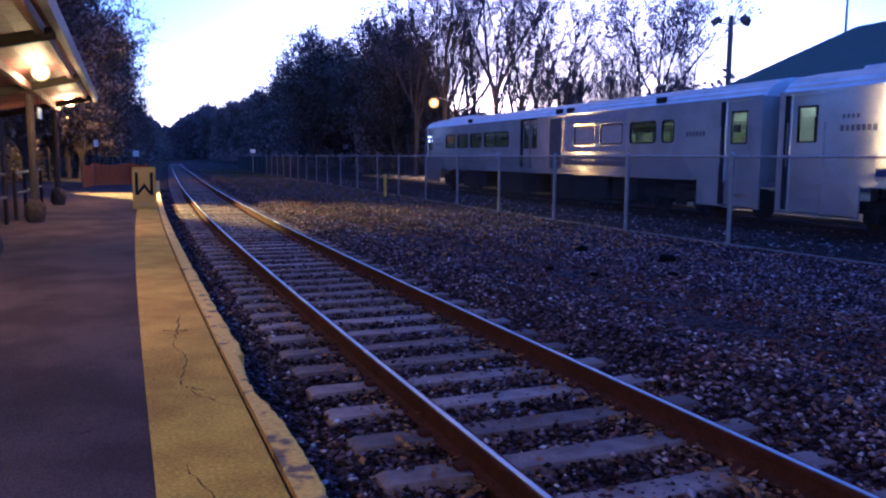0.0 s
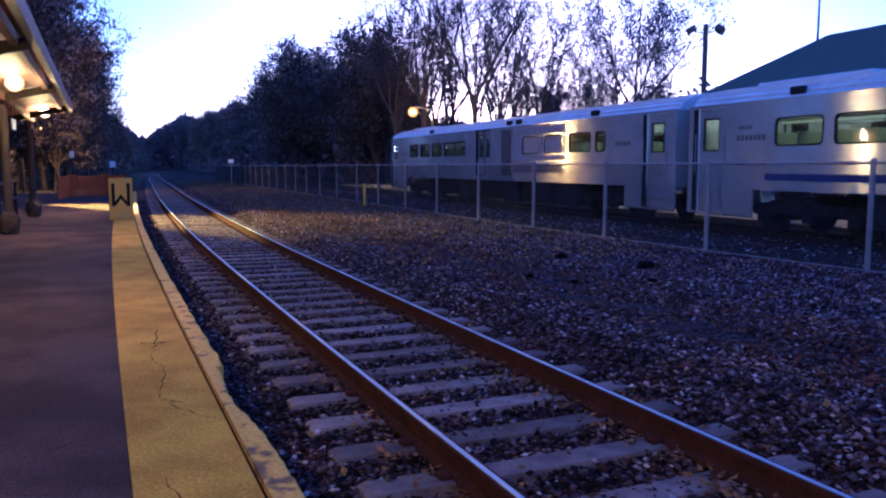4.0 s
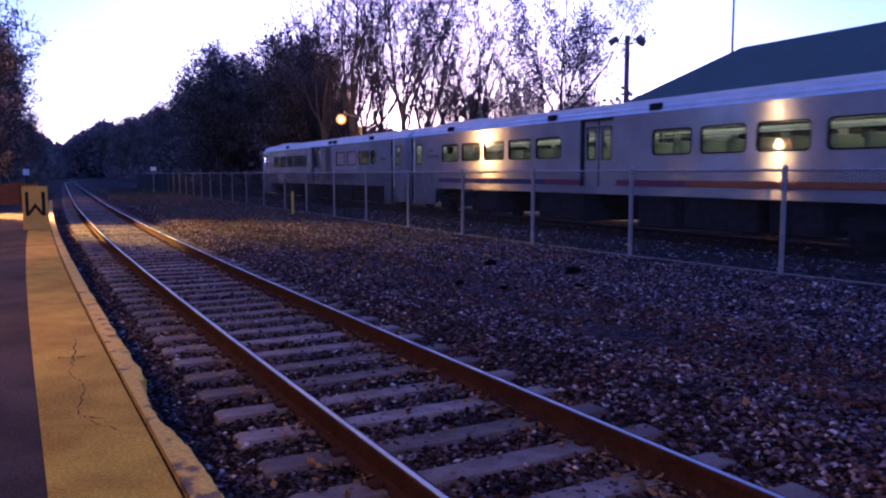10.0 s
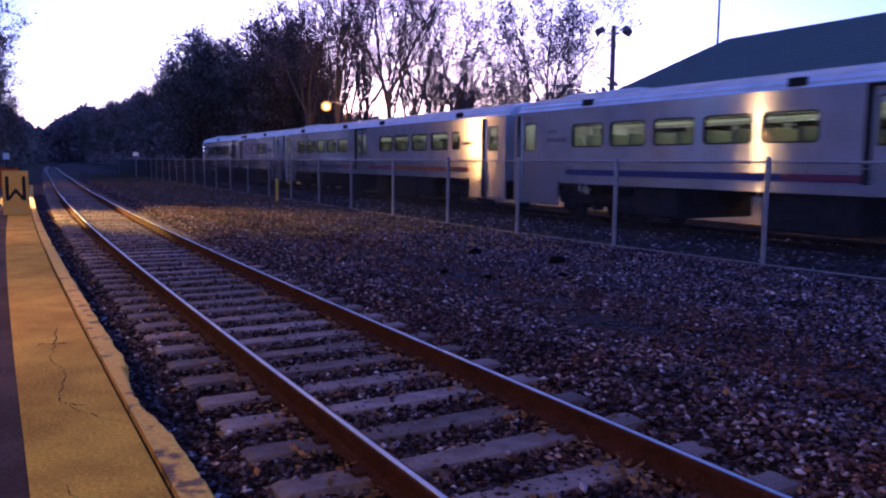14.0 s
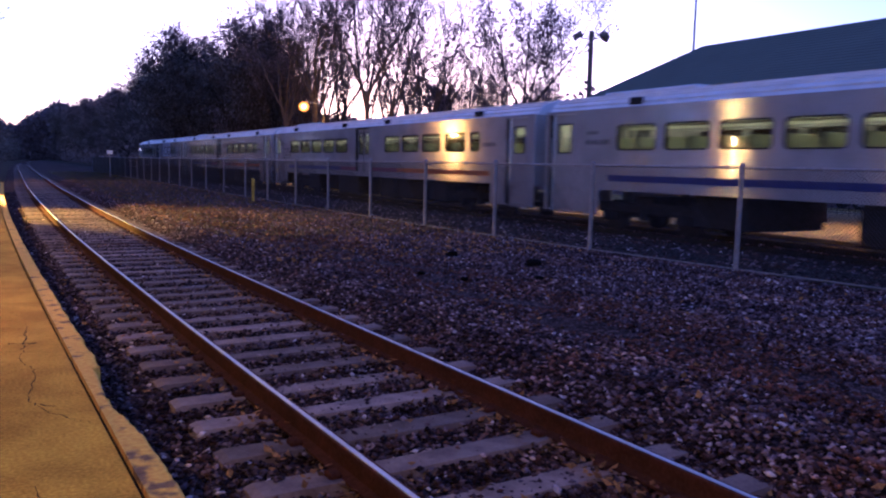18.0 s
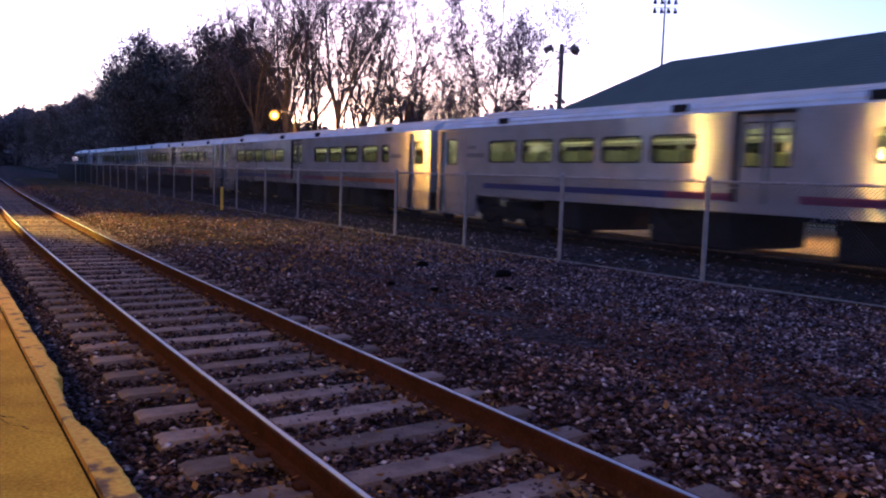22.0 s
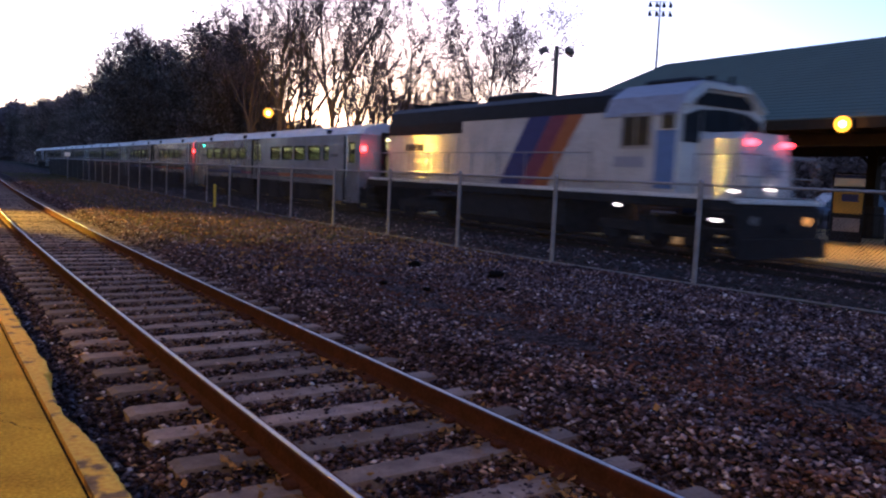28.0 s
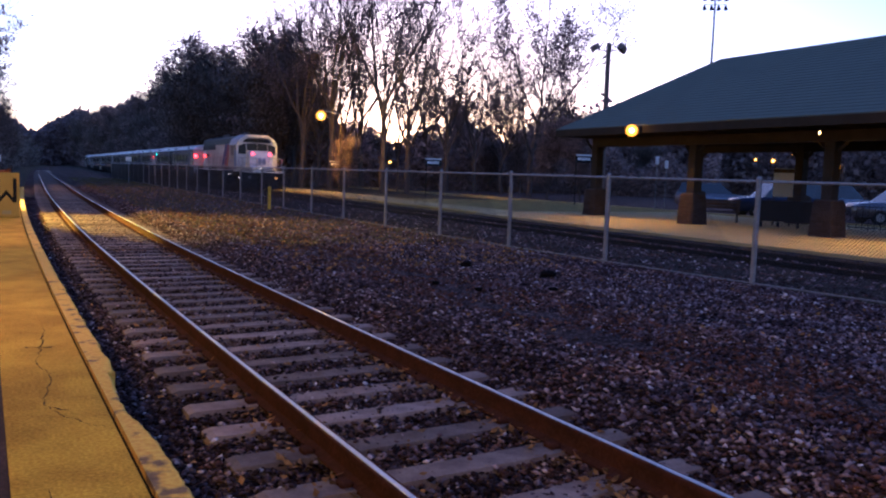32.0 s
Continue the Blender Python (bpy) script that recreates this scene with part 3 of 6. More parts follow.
def slab(name, o0, o1, z0, z1, mat, label, worn=False, parent=None, y0=-14, y1=47):
    bm = B()
    ys = [y for y in PY if y0 <= y <= y1]
    rows = []
    for y in ys:
        c = near_x(y)
        a = (o0 if o0 < -8 else c + o0)
        b = c + o1 + (ragged(y, 1) if worn else 0)
        rows.append([bm.verts.new(p) for p in ((a, y, z0), (b, y, z0), (b, y, z1 - (0.012 if worn else 0)), (b - (0.015 if worn else 0.001), y, z1), (a, y, z1))])
    for r, q in zip(rows, rows[1:]):
        for k in range(5):
            bm.faces.new((r[k], r[(k + 1) % 5], q[(k + 1) % 5], q[k]))
    bm.faces.new(rows[0][::-1]), bm.faces.new(rows[-1])
    return part(name, bm, mat, parent)


plat = thing("platform_near", "low asphalt platform with a worn yellow warning strip", "platform", kind="structure")
slab("asphalt_surface", -14, -2.55, -0.3, PLAT_Z, M_ASPHALT, "", parent=plat)
part_y = slab("yellow_strip", -2.55, -2.04, -0.3, PLAT_Z + 0.006, M_YELLOW, "", parent=plat)
part_y["label"] = "worn yellow painted concrete strip with cracks"
cop = slab("coping", -2.013, -1.91, -0.3, PLAT_Z + 0.012, M_COPING, "", worn=True, parent=plat)
cop["label"] = "chipped and crumbling painted concrete edge"
slab("platform_joint", -2.041, -2.012, -0.3, PLAT_Z - 0.03, M_CRACK, "", parent=plat)


def crack(points, width, seed):
    rng, v, f = random.Random(seed), [], []
    pts = []
    for (x0, y0), (x1, y1) in zip(points, points[1:]):
        for k in range(7):
            u = k / 7
            pts.append((x0 + (x1 - x0) * u + rng.uniform(-0.014, 0.014), y0 + (y1 - y0) * u + rng.uniform(-0.02, 0.02)))
    for k, (x, y) in enumerate(pts):
        w = width * rng.uniform(0.3, 1.2)
        v += [(x - w, y + w * 0.6, PLAT_Z + 0.0095), (x + w, y - w * 0.6, PLAT_Z + 0.0095)]
        if k:
            f.append((2 * k - 2, 2 * k - 1, 2 * k + 1, 2 * k))
    ob = mesh_object("crack", v, f, M_CRACK)
    ob.parent = plat
    ob["label"] = "dark crack in the platform surface"

# ---------------------------------------------------------------- chain-link fence
fence = thing("chain_link_fence", "galvanised chain-link fence with steel posts and top rail", "fence")
POST_STEP, FENCE_H = 3.37, 1.74


def fence_x(y):
    return 9.87 + 0.004 * max(0.0, 22 - max(y, 2.0)) ** 2 + max(0.0, y - 40) * 0.006 + max(0.0, 2.0 - y) * 0.16


FENCE_YS = [-8.0, -4.7, -1.35, 2.0, 5.35, 8.7, 12.0, 15.14, 18.28, 21.65, 25.1, 28.4, 31.9, 35.2, 39.0, 42.8, 46.4, 49.8, 53.3, 56.7, 60.1, 63.5, 66.9, 70.3, 73.7, 77.1, 80.5, 83.9, 87.3, 90.7, 94.1, 97.5, 100.9]


bm = B()
rod(bm, (0, 0, -0.1), (0, 0, FENCE_H - 0.02), 0.045, 0.045, 10)
ball(bm, (0, 0, FENCE_H + 0.005), 0.05)
post0 = part("fence_post", bm, M_GALV, fence)
bm = B()
for k in range(88):
    for s in (1, -1):
        x = -1.75 + k * 0.06 - 0.05
        a, b = Vector((0, x, 0.04)), Vector((0, x + s * 1.65, FENCE_H - 0.03))
        lo, hi = -POST_STEP / 2, POST_STEP / 2
        if max(a.y, b.y) < lo or min(a.y, b.y) > hi:
            continue
        d = b - a
        u0, u1 = sorted(((lo - a.y) / d.y, (hi - a.y) / d.y))
        u0, u1 = max(0, u0), min(1, u1)
        if u1 > u0:
            rod(bm, a + d * u0, a + d * u1, 0.0034, 0.0034, 3, False)
net0 = part("chain_link_mesh", bm, M_WIRE, fence, "diamond wire mesh")
bm = B()
rod(bm, (0, -POST_STEP / 2, FENCE_H - 0.03), (0, POST_STEP / 2, FENCE_H - 0.03), 0.022, 0.022, 8)
top0 = part("top_rail", bm, M_GALV, fence)
bm = B()
rod(bm, (0, -POST_STEP / 2, 0.05), (0, POST_STEP / 2, 0.05), 0.014, 0.014, 6)
bot0 = part("bottom_rail", bm, M_GALV, fence)
for k in range(len(FENCE_YS) - 1):
    y, yn = FENCE_YS[k], FENCE_YS[k + 1]
    mp = pose(fence_x(y), y, 0)
    mid = Matrix.Translation(((fence_x(y) + fence_x(yn)) / 2, (y + yn) / 2, 0)) @ Matrix.Rotation(-math.atan2(fence_x(yn) - fence_x(y), yn - y), 4, "Z") @ Matrix.Diagonal((1, math.hypot(yn - y, fence_x(yn) - fence_x(y)) / POST_STEP, 1, 1))
    for o, m in ((post0, mp), (net0, mid), (top0, mid), (bot0, mid)):
        if k == 0:
            o.matrix_basis = m
        else:
            again(o, fence, m)
again(post0, fence, pose(fence_x(FENCE_YS[-1]), FENCE_YS[-1], 0))
for k in range(len(FENCE_YS) - 9, len(FENCE_YS) - 1):
    y, yn = FENCE_YS[k], FENCE_YS[k + 1]
    bm = B()
    for j in range(26):
        u = y + 0.1 + (yn - y - 0.2) * j / 25
        box(bm, fence_x(u) - 0.03, u - 0.055, 0.06, fence_x(u) - 0.015, u + 0.055, FENCE_H - 0.08)
    part("privacy_slats", bm, M_BLACK, fence, "black privacy slats in the mesh")

# ---------------------------------------------------------------- the train
CAR_L, GAP = 25.91, 0.55
W2 = 1.55
PROFILE = [(-W2, 1.12), (-W2, 2.1), (-W2 + 0.03, 2.8), (-W2 + 0.10, 3.22), (-W2 + 0.24, 3.42), (-W2 + 0.5, 3.56), (-0.6, 3.66), (0, 3.69)]


def side_panels(openings, y0, y1, x, z0, z1, thick, bm):
    """A side wall with true openings: (a, b, low, high)."""
    ys = sorted({y0, y1, *[v for o in openings for v in o[:2]]})
    for a, b in zip(ys, ys[1:]):
        cut = sorted([(o[2], o[3]) for o in openings if o[0] <= a + 1e-6 and o[1] >= b - 1e-6])
        z = z0
        for lo, hi in cut + [(z1, z1)]:
            if lo > z + 1e-4:
                box(bm, x, a, z, x + thick, b, lo)
            z = max(z, hi)
    bmesh.ops.remove_doubles(bm, verts=bm.verts, dist=0.0005)


def rounded(y0, z0, y1, z1, r, n=4):
    """A rectangle with rounded corners, point by point, and the corner that each point belongs to."""
    pts = []
    for cy, cz, a0, c in ((y1 - r, z1 - r, 0, (y1, z1)), (y0 + r, z1 - r, 90, (y0, z1)), (y0 + r, z0 + r, 180, (y0, z0)), (y1 - r, z0 + r, 270, (y1, z0))):
        for k in range(n + 1):
            a = radians(a0 + 90 * k / n)
            pts.append((cy + r * math.cos(a), cz + r * math.sin(a), c))
    return pts


def ring(bm, inner, outer, x0, x1):
    """A flat frame between two outlines of as many points, pushed from x0 to x1."""
    n = len(inner)
    sides = []
    for x in (x0, x1):
        a = [bm.verts.new((x, y, z)) for y, z in inner]
        seen, b = {}, []
        for y, z in outer:
            key = (round(y, 4), round(z, 4))
            if key not in seen:
                seen[key] = bm.verts.new((x, y, z))
            b.append(seen[key])
        sides.append((a, b))
        for k in range(n):
            q = (a[k], a[(k + 1) % n], b[(k + 1) % n], b[k])
            bm.faces.new(q if q[2] is not q[3] else q[:3])
    (a0, b0), (a1, b1) = sides
    for k in range(n):
        j = (k + 1) % n
        bm.faces.new((a0[k], a0[j], a1[j], a1[k]))
        if b0[k] is not b0[j]:
            bm.faces.new((b0[k], b0[j], b1[j], b1[k]))
    return bm


def window_unit(car, y, w, side, lo=2.12, hi=2.78, glass=M_GLASS, frame_mat=M_RUBBER):
    xo = side * W2
    hole = rounded(y - w / 2, lo, y + w / 2, hi, 0.13)
    inner = rounded(y - w / 2 + 0.035, lo + 0.035, y + w / 2 - 0.035, hi - 0.035, 0.1)
    win = part("window", ring(B(), [p[:2] for p in inner], [p[:2] for p in hole], xo - side * 0.05, xo + side * 0.008), frame_mat, car, "dark rubber window frame")
    part("corner_plate", ring(B(), [p[:2] for p in hole], [p[2] for p in hole], xo - side * 0.04, xo), M_ALU, win, "silver rounded window surround")
    bm = B()
    box(bm, xo - side * 0.03, y - w / 2, lo, xo - side * 0.022, y + w / 2, hi)
    g = part("pane", bm, glass, win, "tinted glass pane" if glass is M_GLASS else "blanked grey plate")
    g.visible_shadow = glass is not M_GLASS
    return win


def leaf_door(car, y, w, side, z0, z1, win_w, label, recess=0.06, win=(1.05, 0.28)):
    xo = side * (W2 - recess)
    bm = B()
    lo, hi = z1 - win[0], z1 - win[1]
    side_panels([(y - win_w / 2, y + win_w / 2, lo, hi)], y - w / 2, y + w / 2, xo - 0.02, z0, z1, 0.04, bm)
    d = part("door", bm, M_ALU, car, label)
    bm = B()
    box(bm, xo - 0.005, y - win_w / 2, lo, xo + 0.005, y + win_w / 2, hi)
    g = part("pane", bm, M_GLASS, d)
    g.visible_shadow = False
    bm = B()
    t = 0.03
    for a, b, c, e in ((y - win_w / 2 - t, lo - t, y + win_w / 2 + t, lo), (y - win_w / 2 - t, hi, y + win_w / 2 + t, hi + t),
                       (y - win_w / 2 - t, lo, y - win_w / 2, hi), (y + win_w / 2, lo, y + win_w / 2 + t, hi)):
        box(bm, xo - 0.03, a, b, xo + 0.03, c, e)
    part("door_window_frame", bm, M_RUBBER, d)
    return d


HALF = CAR_L / 2 - GAP / 2
# distances back from the front coupling, in metres
WINDOWS = [(3.95, 1.38), (5.6, 1.38), (7.25, 1.38), (8.9, 1.38), (10.55, 1.38), (15.9, 1.38), (17.55, 1.38), (19.2, 1.38), (20.95, 1.38), (22.28, 0.6)]


def bogie(car, y):
    bm = B()
    box(bm, -1.15, y - 1.7, 0.5, -0.95, y + 1.7, 0.78, 0.05)
    box(bm, 0.95, y - 1.7, 0.5, 1.15, y + 1.7, 0.78, 0.05)
    box(bm, -1.1, y - 0.35, 0.45, 1.1, y + 0.35, 0.95, 0.05)
    for sx in (-1.05, 1.05):
        for dy in (-1.3, 1.3):
            box(bm, sx - 0.12, y + dy - 0.2, 0.3, sx + 0.12, y + dy + 0.2, 0.62, 0.04)
        rod(bm, (sx, y, 0.35), (sx, y, 0.85), 0.16, 0.16, 10)
    bg = part("bogie", bm, M_UNDER, car, "grimy black bogie frame")
    for dy in (-1.3, 1.3):
        bm = B()
        for sx in (-0.755, 0.755):
            rod(bm, (sx - 0.065, y + dy, 0.42), (sx + 0.065, y + dy, 0.42), 0.42, 0.42, 20)
        rod(bm, (-0.7, y + dy, 0.42), (0.7, y + dy, 0.42), 0.09, 0.09, 8)
        part("wheelset", bm, M_UNDER, bg, "steel wheels on an axle")


def bars(parent, y, z, x, widths, height, mat, name="lettering_bar"):
    """Unreadable lettering as plain bars."""
    yy = y
    for w in widths:
        part(name, box(B(), x - 0.006, yy - w, z, x + 0.006, yy, z + height), mat, parent)
        yy -= w + 0.05


def coach(label, cab=False, markers=""):
    car = thing("passenger_coach", label, "train car", group="coaches of the train")
    f = HALF
    wins = [(CAR_L / 2 - s, w) for s, w in WINDOWS]
    if cab:
        wins = [(-(CAR_L / 2 - 4.0), 0.6), (-(CAR_L / 2 - 5.25), 1.38), (-(CAR_L / 2 - 7.0), 1.34), (-(CAR_L / 2 - 8.7), 1.34)] + [(CAR_L / 2 - s, 1.35) for s in (4.2, 5.85, 7.5, 9.15, 10.4)]
    doors = [(CAR_L / 2 - 1.1, 0.95), (-(CAR_L / 2 - 1.1), 0.95)]
    for side in (-1, 1):
        holes = [(y - w / 2, y + w / 2, 2.12, 2.78) for y, w in wins] + [(y - w / 2, y + w / 2, 0.9, 3.14) for y, w in doors] + [(-0.68, 0.68, 1.3, 3.16)]
        bm = B()
        side_panels(holes, -f, f, side * W2 - (0.04 if side > 0 else 0), 1.12, 3.22, 0.04, bm)
        part("side_wall", bm, M_ALU, car, "dull brushed aluminium side")
        for y, w in wins:
            window_unit(car, y, w, side, glass=M_BLANK if cab and w == 1.34 else M_GLASS)
        for y, w in doors:
            leaf_door(car, y, w, side, 0.48, 3.13, 0.52, "aluminium end door with a window")
            bm = B()
            box(bm, side * W2 - 0.05, y + 0.475, 0.5, side * W2 + 0.003, y + 0.6, 3.13)
            part("door_jamb", bm, M_RUBBER, car, "dark door pocket edge")
        for dy in (-0.34, 0.34):
            leaf_door(car, dy, 0.67, side, 1.3, 3.15, 0.36, "leaf of the double centre door", 0.09, (1.08, 0.2))
        for name, a, b, c, d in (("door_jamb", 0.655, 1.3, 0.77, 3.2), ("door_header", -0.68, 3.14, 0.655, 3.2), ("door_seal", -0.025, 1.3, 0.025, 3.14)):
            part(name, box(B(), side * (W2 - 0.12), a, b, side * (W2 + 0.004 if name != "door_seal" else W2 - 0.06), c, d), M_RUBBER, car, "black rubber door edge")
        # hinged panels beside the end steps
        for e in (-1, 1):
            bm = B()
            a, b = sorted((e * (f - 1.35), e * (f - 2.35)))
            prism(bm, [(side * (W2 - 0.05), 0.42), (side * W2, 0.45), (side * W2, 1.12), (side * (W2 - 0.05), 1.12)], a, b)
            part("step_well_panel", bm, M_ALU, car)
            bm = B()
            a, b = sorted((e * (f - 0.0), e * (f - 0.36)))
            prism(bm, [(side * (W2 - 0.05), 0.42), (side * W2, 0.45), (side * W2, 1.12), (side * (W2 - 0.05), 1.12)], a, b)
            part("step_well_panel", bm, M_ALU, car)
            bm = B()
            a, b = sorted((e * (f - 0.4), e * (f - 1.3)))
            for z in (0.45, 0.8, 1.12):
                box(bm, side * (W2 - 0.35), a, z - 0.03, side * (W2 + 0.01), b, z)
            part("step", bm, M_GALV, car, "steel boarding steps")
            for yy in (e * (f - 0.33), e * (f - 1.4)):
                bm = B()
                rod(bm, (side * (W2 + 0.05), yy, 1.5), (side * (W2 + 0.05), yy, 2.5), 0.016, 0.016, 6)
                part("grab_rail", bm, M_GALV, car)
        z0, z1 = 1.33, 1.49
        for name, a, b, mat in (("blue_band", 3.0, 10.4, M_BLUE), ("magenta_band", 10.4, 12.2, M_MAGENTA), ("magenta_band", 13.8, 16.4, M_MAGENTA), ("orange_band", 16.4, 23.2, M_ORANGE)) if not cab else ():
            bm = B()
            box(bm, side * W2 - 0.004, CAR_L / 2 - b, z0, side * W2 + 0.004, CAR_L / 2 - a, z1)
            part(name, bm, mat, car)
        bm = B()
        box(bm, side * W2 - 0.012, -f + 2.4, 1.09, side * W2 + 0.012, f - 2.4, 1.16)
        box(bm, side * W2 - 0.01, -f + 2.4, 1.6, side * W2 + 0.01, f - 2.4, 1.62)
        part("belt_moulding", bm, M_ALU, car)
        bars(car, CAR_L / 2 - 2.05, 2.28, side * W2, (0.1, 0.08, 0.09, 0.09, 0.08, 0.09, 0.1), 0.13, M_LETTER)
        bars(car, CAR_L / 2 - 2.1, 2.55, side * W2, (0.07, 0.07, 0.07, 0.07), 0.09, M_LETTER)
        bars(car, -(CAR_L / 2 - 3.15), 2.28, side * W2, (0.1, 0.08, 0.09, 0.09, 0.08, 0.09), 0.13, M_LETTER)
        if cab:
            bm = B()
            side_panels([(-(CAR_L / 2 - 7.0) - 0.72, -(CAR_L / 2 - 7.0) + 0.72, 2.06, 2.84), (-(CAR_L / 2 - 8.7) - 0.72, -(CAR_L / 2 - 8.7) + 0.72, 2.06, 2.84)],
                        -(CAR_L / 2 - 6.15), -(CAR_L / 2 - 10.1), side * W2 - 0.006, 1.9, 3.16, 0.012, bm)
            part("dark_panel", bm, M_PANEL, car, "faded blue-grey advertising panel round two windows")
            bm = B()
            box(bm, side * W2 - 0.005, -(CAR_L / 2 - 6.15), 1.42, side * W2 + 0.005, -(CAR_L / 2 - 10.1), 1.78)
            part("lower_band", bm, M_NAVY, car, "dark navy band below the panel")
            for z in (2.55, 2.75):
                part("corner_light", rod(B(), (side * W2, f - 0.75, z), (side * (W2 + 0.03), f - 0.75, z), 0.045, 0.045, 10), M_HEAD, car, "small white lamp")
            bm = B()
            box(bm, side * W2 - 0.006, -(CAR_L / 2 - 10.3), 1.3, side * W2 + 0.006, -(CAR_L / 2 - 11.2), 3.1)
            part("dark_door_panel", bm, M_GRIME, car, "grimy dark panel beside the door")
    # roof with ribs
    bm = B()
    half = PROFILE[3:]
    prof = half + [(-x, z) for x, z in half[-2::-1]]
    prism(bm, prof + [(W2 - 0.14, 3.2), (-W2 + 0.14, 3.2)], -f, f)
    roof = part("roof", bm, M_ROOFMETAL, car, "ribbed silver-blue metal roof")
    bm = B()
    for x, z in ((-W2 + 0.17, 3.34), (-W2 + 0.3, 3.465), (-W2 + 0.44, 3.54), (-0.85, 3.61), (-0.55, 3.665), (-0.25, 3.685)):
        for s in (-1, 1):
            box(bm, s * x - 0.012, -f + 0.05, z - 0.02, s * x + 0.012, f - 0.05, z + 0.018)
    part("roof_ribs", bm, M_ROOFMETAL, roof)
    for y in ((-9.3, -2.2, 2.4, 9.2) if not cab else (-8.4, -3.0, -2.2, 6.5)):
        for s in (-1, 1):
            bm = B()
            box(bm, s * (W2 - 0.15) - 0.05, y - 0.22, 3.28, s * (W2 - 0.15) + 0.05, y + 0.22, 3.46, 0.02)
            part("roof_vent", bm, M_UNDER, roof, "dark roof vent grille")
    bm = B()
    box(bm, -0.7, f - 4.8, 3.6, 0.7, f - 1.5, 3.735, 0.03)
    part("roof_unit", bm, M_ROOFMETAL, roof)
    # ends, floor, inside
    for e in (-1, 1):
        bm = B()
        side_panels([(-0.5, 0.5, 1.2, 3.1)], -W2 + 0.03, W2 - 0.03, 0, 1.1, 3.22, 0.04, bm)
        bmesh.ops.rotate(bm, verts=bm.verts, cent=(0, 0, 0), matrix=Matrix.Rotation(radians(90), 3, "Z"))
        bmesh.ops.translate(bm, verts=bm.verts, vec=(0, e * (f - 0.03), 0))
        part("end_wall", bm, M_ALU, car)
        bm = B()
        a, b = sorted((e * (f + 0.02), e * (f + GAP / 2 - 0.01)))
        for q in ((-0.62, 1.05, -0.5, 3.3), (0.5, 1.05, 0.62, 3.3), (-0.62, 3.2, 0.62, 3.3)):
            box(bm, q[0], a, q[1], q[2], b, q[3])
        part("diaphragm", bm, M_RUBBER, car, "black rubber gangway diaphragm")
        bm = B()
        rod(bm, (0, e * (f - 0.4), 0.85), (0, e * (f + GAP / 2 - 0.02), 0.85), 0.09, 0.09, 8)
        part("coupler", bm, M_UNDER, car)
    bm = B()
    box(bm, -W2 + 0.06, -f + 0.05, 1.1, W2 - 0.06, f - 0.05, 1.24)
    part("floor_pan", bm, M_UNDER, car)
    for y, l, h in ((6.45, 1.5, 0.78), (2.0, 2.3, 0.84), (-2.2, 1.3, 0.84), (-4.4, 2.3, 0.8), (-6.5, 1.4, 0.78)):
        bm = B()
        box(bm, -1.38, y - l / 2, 1.1 - h, 1.38, y + l / 2, 1.1, 0.05)
        part("underfloor_box", bm, M_UNDER, car, "grimy equipment box")
    for y in (-9.05, 9.05):
        bogie(car, y)
    bm = B()
    box(bm, -W2 + 0.1, -f + 0.1, 3.17, W2 - 0.1, f - 0.1, 3.19)
    part("ceiling_liner", bm, M_LINER, car)
    for s in (-1, 1):
        bm = B()
        box(bm, s * (W2 - 0.1) - 0.015, -f + 0.2, 2.83, s * (W2 - 0.1) + 0.015, f - 0.2, 3.165)
        part("wall_liner", bm, M_LINER, car, "cream inner wall panel")
        bm = B()
        box(bm, s * 1.2 - 0.18, -f + 2.3, 2.72, s * 1.2 + 0.18, f - 2.3, 2.745)
        part("luggage_rack", bm, M_GALV, car)
    bm = B()
    for x in (-0.75, 0.75):
        box(bm, x - 0.09, -f + 0.3, 3.11, x + 0.09, f - 0.3 if not cab else -f + 7.5, 3.165)
    part("light_strip", bm, M_TUBE, car, "glowing fluorescent saloon lights")
    if cab:
        bm = B()
        for x in (-0.75, 0.75):
            box(bm, x - 0.09, 1.0, 3.11, x + 0.09, f - 0.6, 3.165)
        part("light_strip", bm, M_DIM, car, "dimmed saloon lights")
    bm = B()
    box(bm, -0.51, -0.05, 1.6, 0.51, 0.05, 2.46, 0.02)
    box(bm, -0.51, 0.0, 1.55, 0.51, 0.45, 1.7, 0.02)
    seat = None
    for k in range(24):
        y = -f + 2.9 + k * 0.86
        if abs(y) < 1.1:
            continue
        for x in (-0.91, 0.91):
            if seat:
                again(seat, car, pose(x, y, 0))
            else:
                seat = part("seat", bm, M_SEAT, car, "olive vinyl bench seat", m=pose(x, y, 0))
    for kind_, e, z, mat in [q for q in (("red", -1, 2.62, M_RED), ("green", 1, 2.95, M_GREEN)) if q[0] in markers]:
        for s in (-1, 1):
            if kind_ == "red":
                bm = rod(B(), (s * (W2 - 0.16), e * f, z), (s * (W2 - 0.16), e * (f + 0.09), z), 0.12, 0.11, 14)
            else:
                bm = rod(B(), (s * W2, e * (f - 2.35), z), (s * (W2 + 0.03), e * (f - 2.35), z), 0.05, 0.05, 10)
            part(kind_ + "_marker_light", bm, mat, car)
    return car


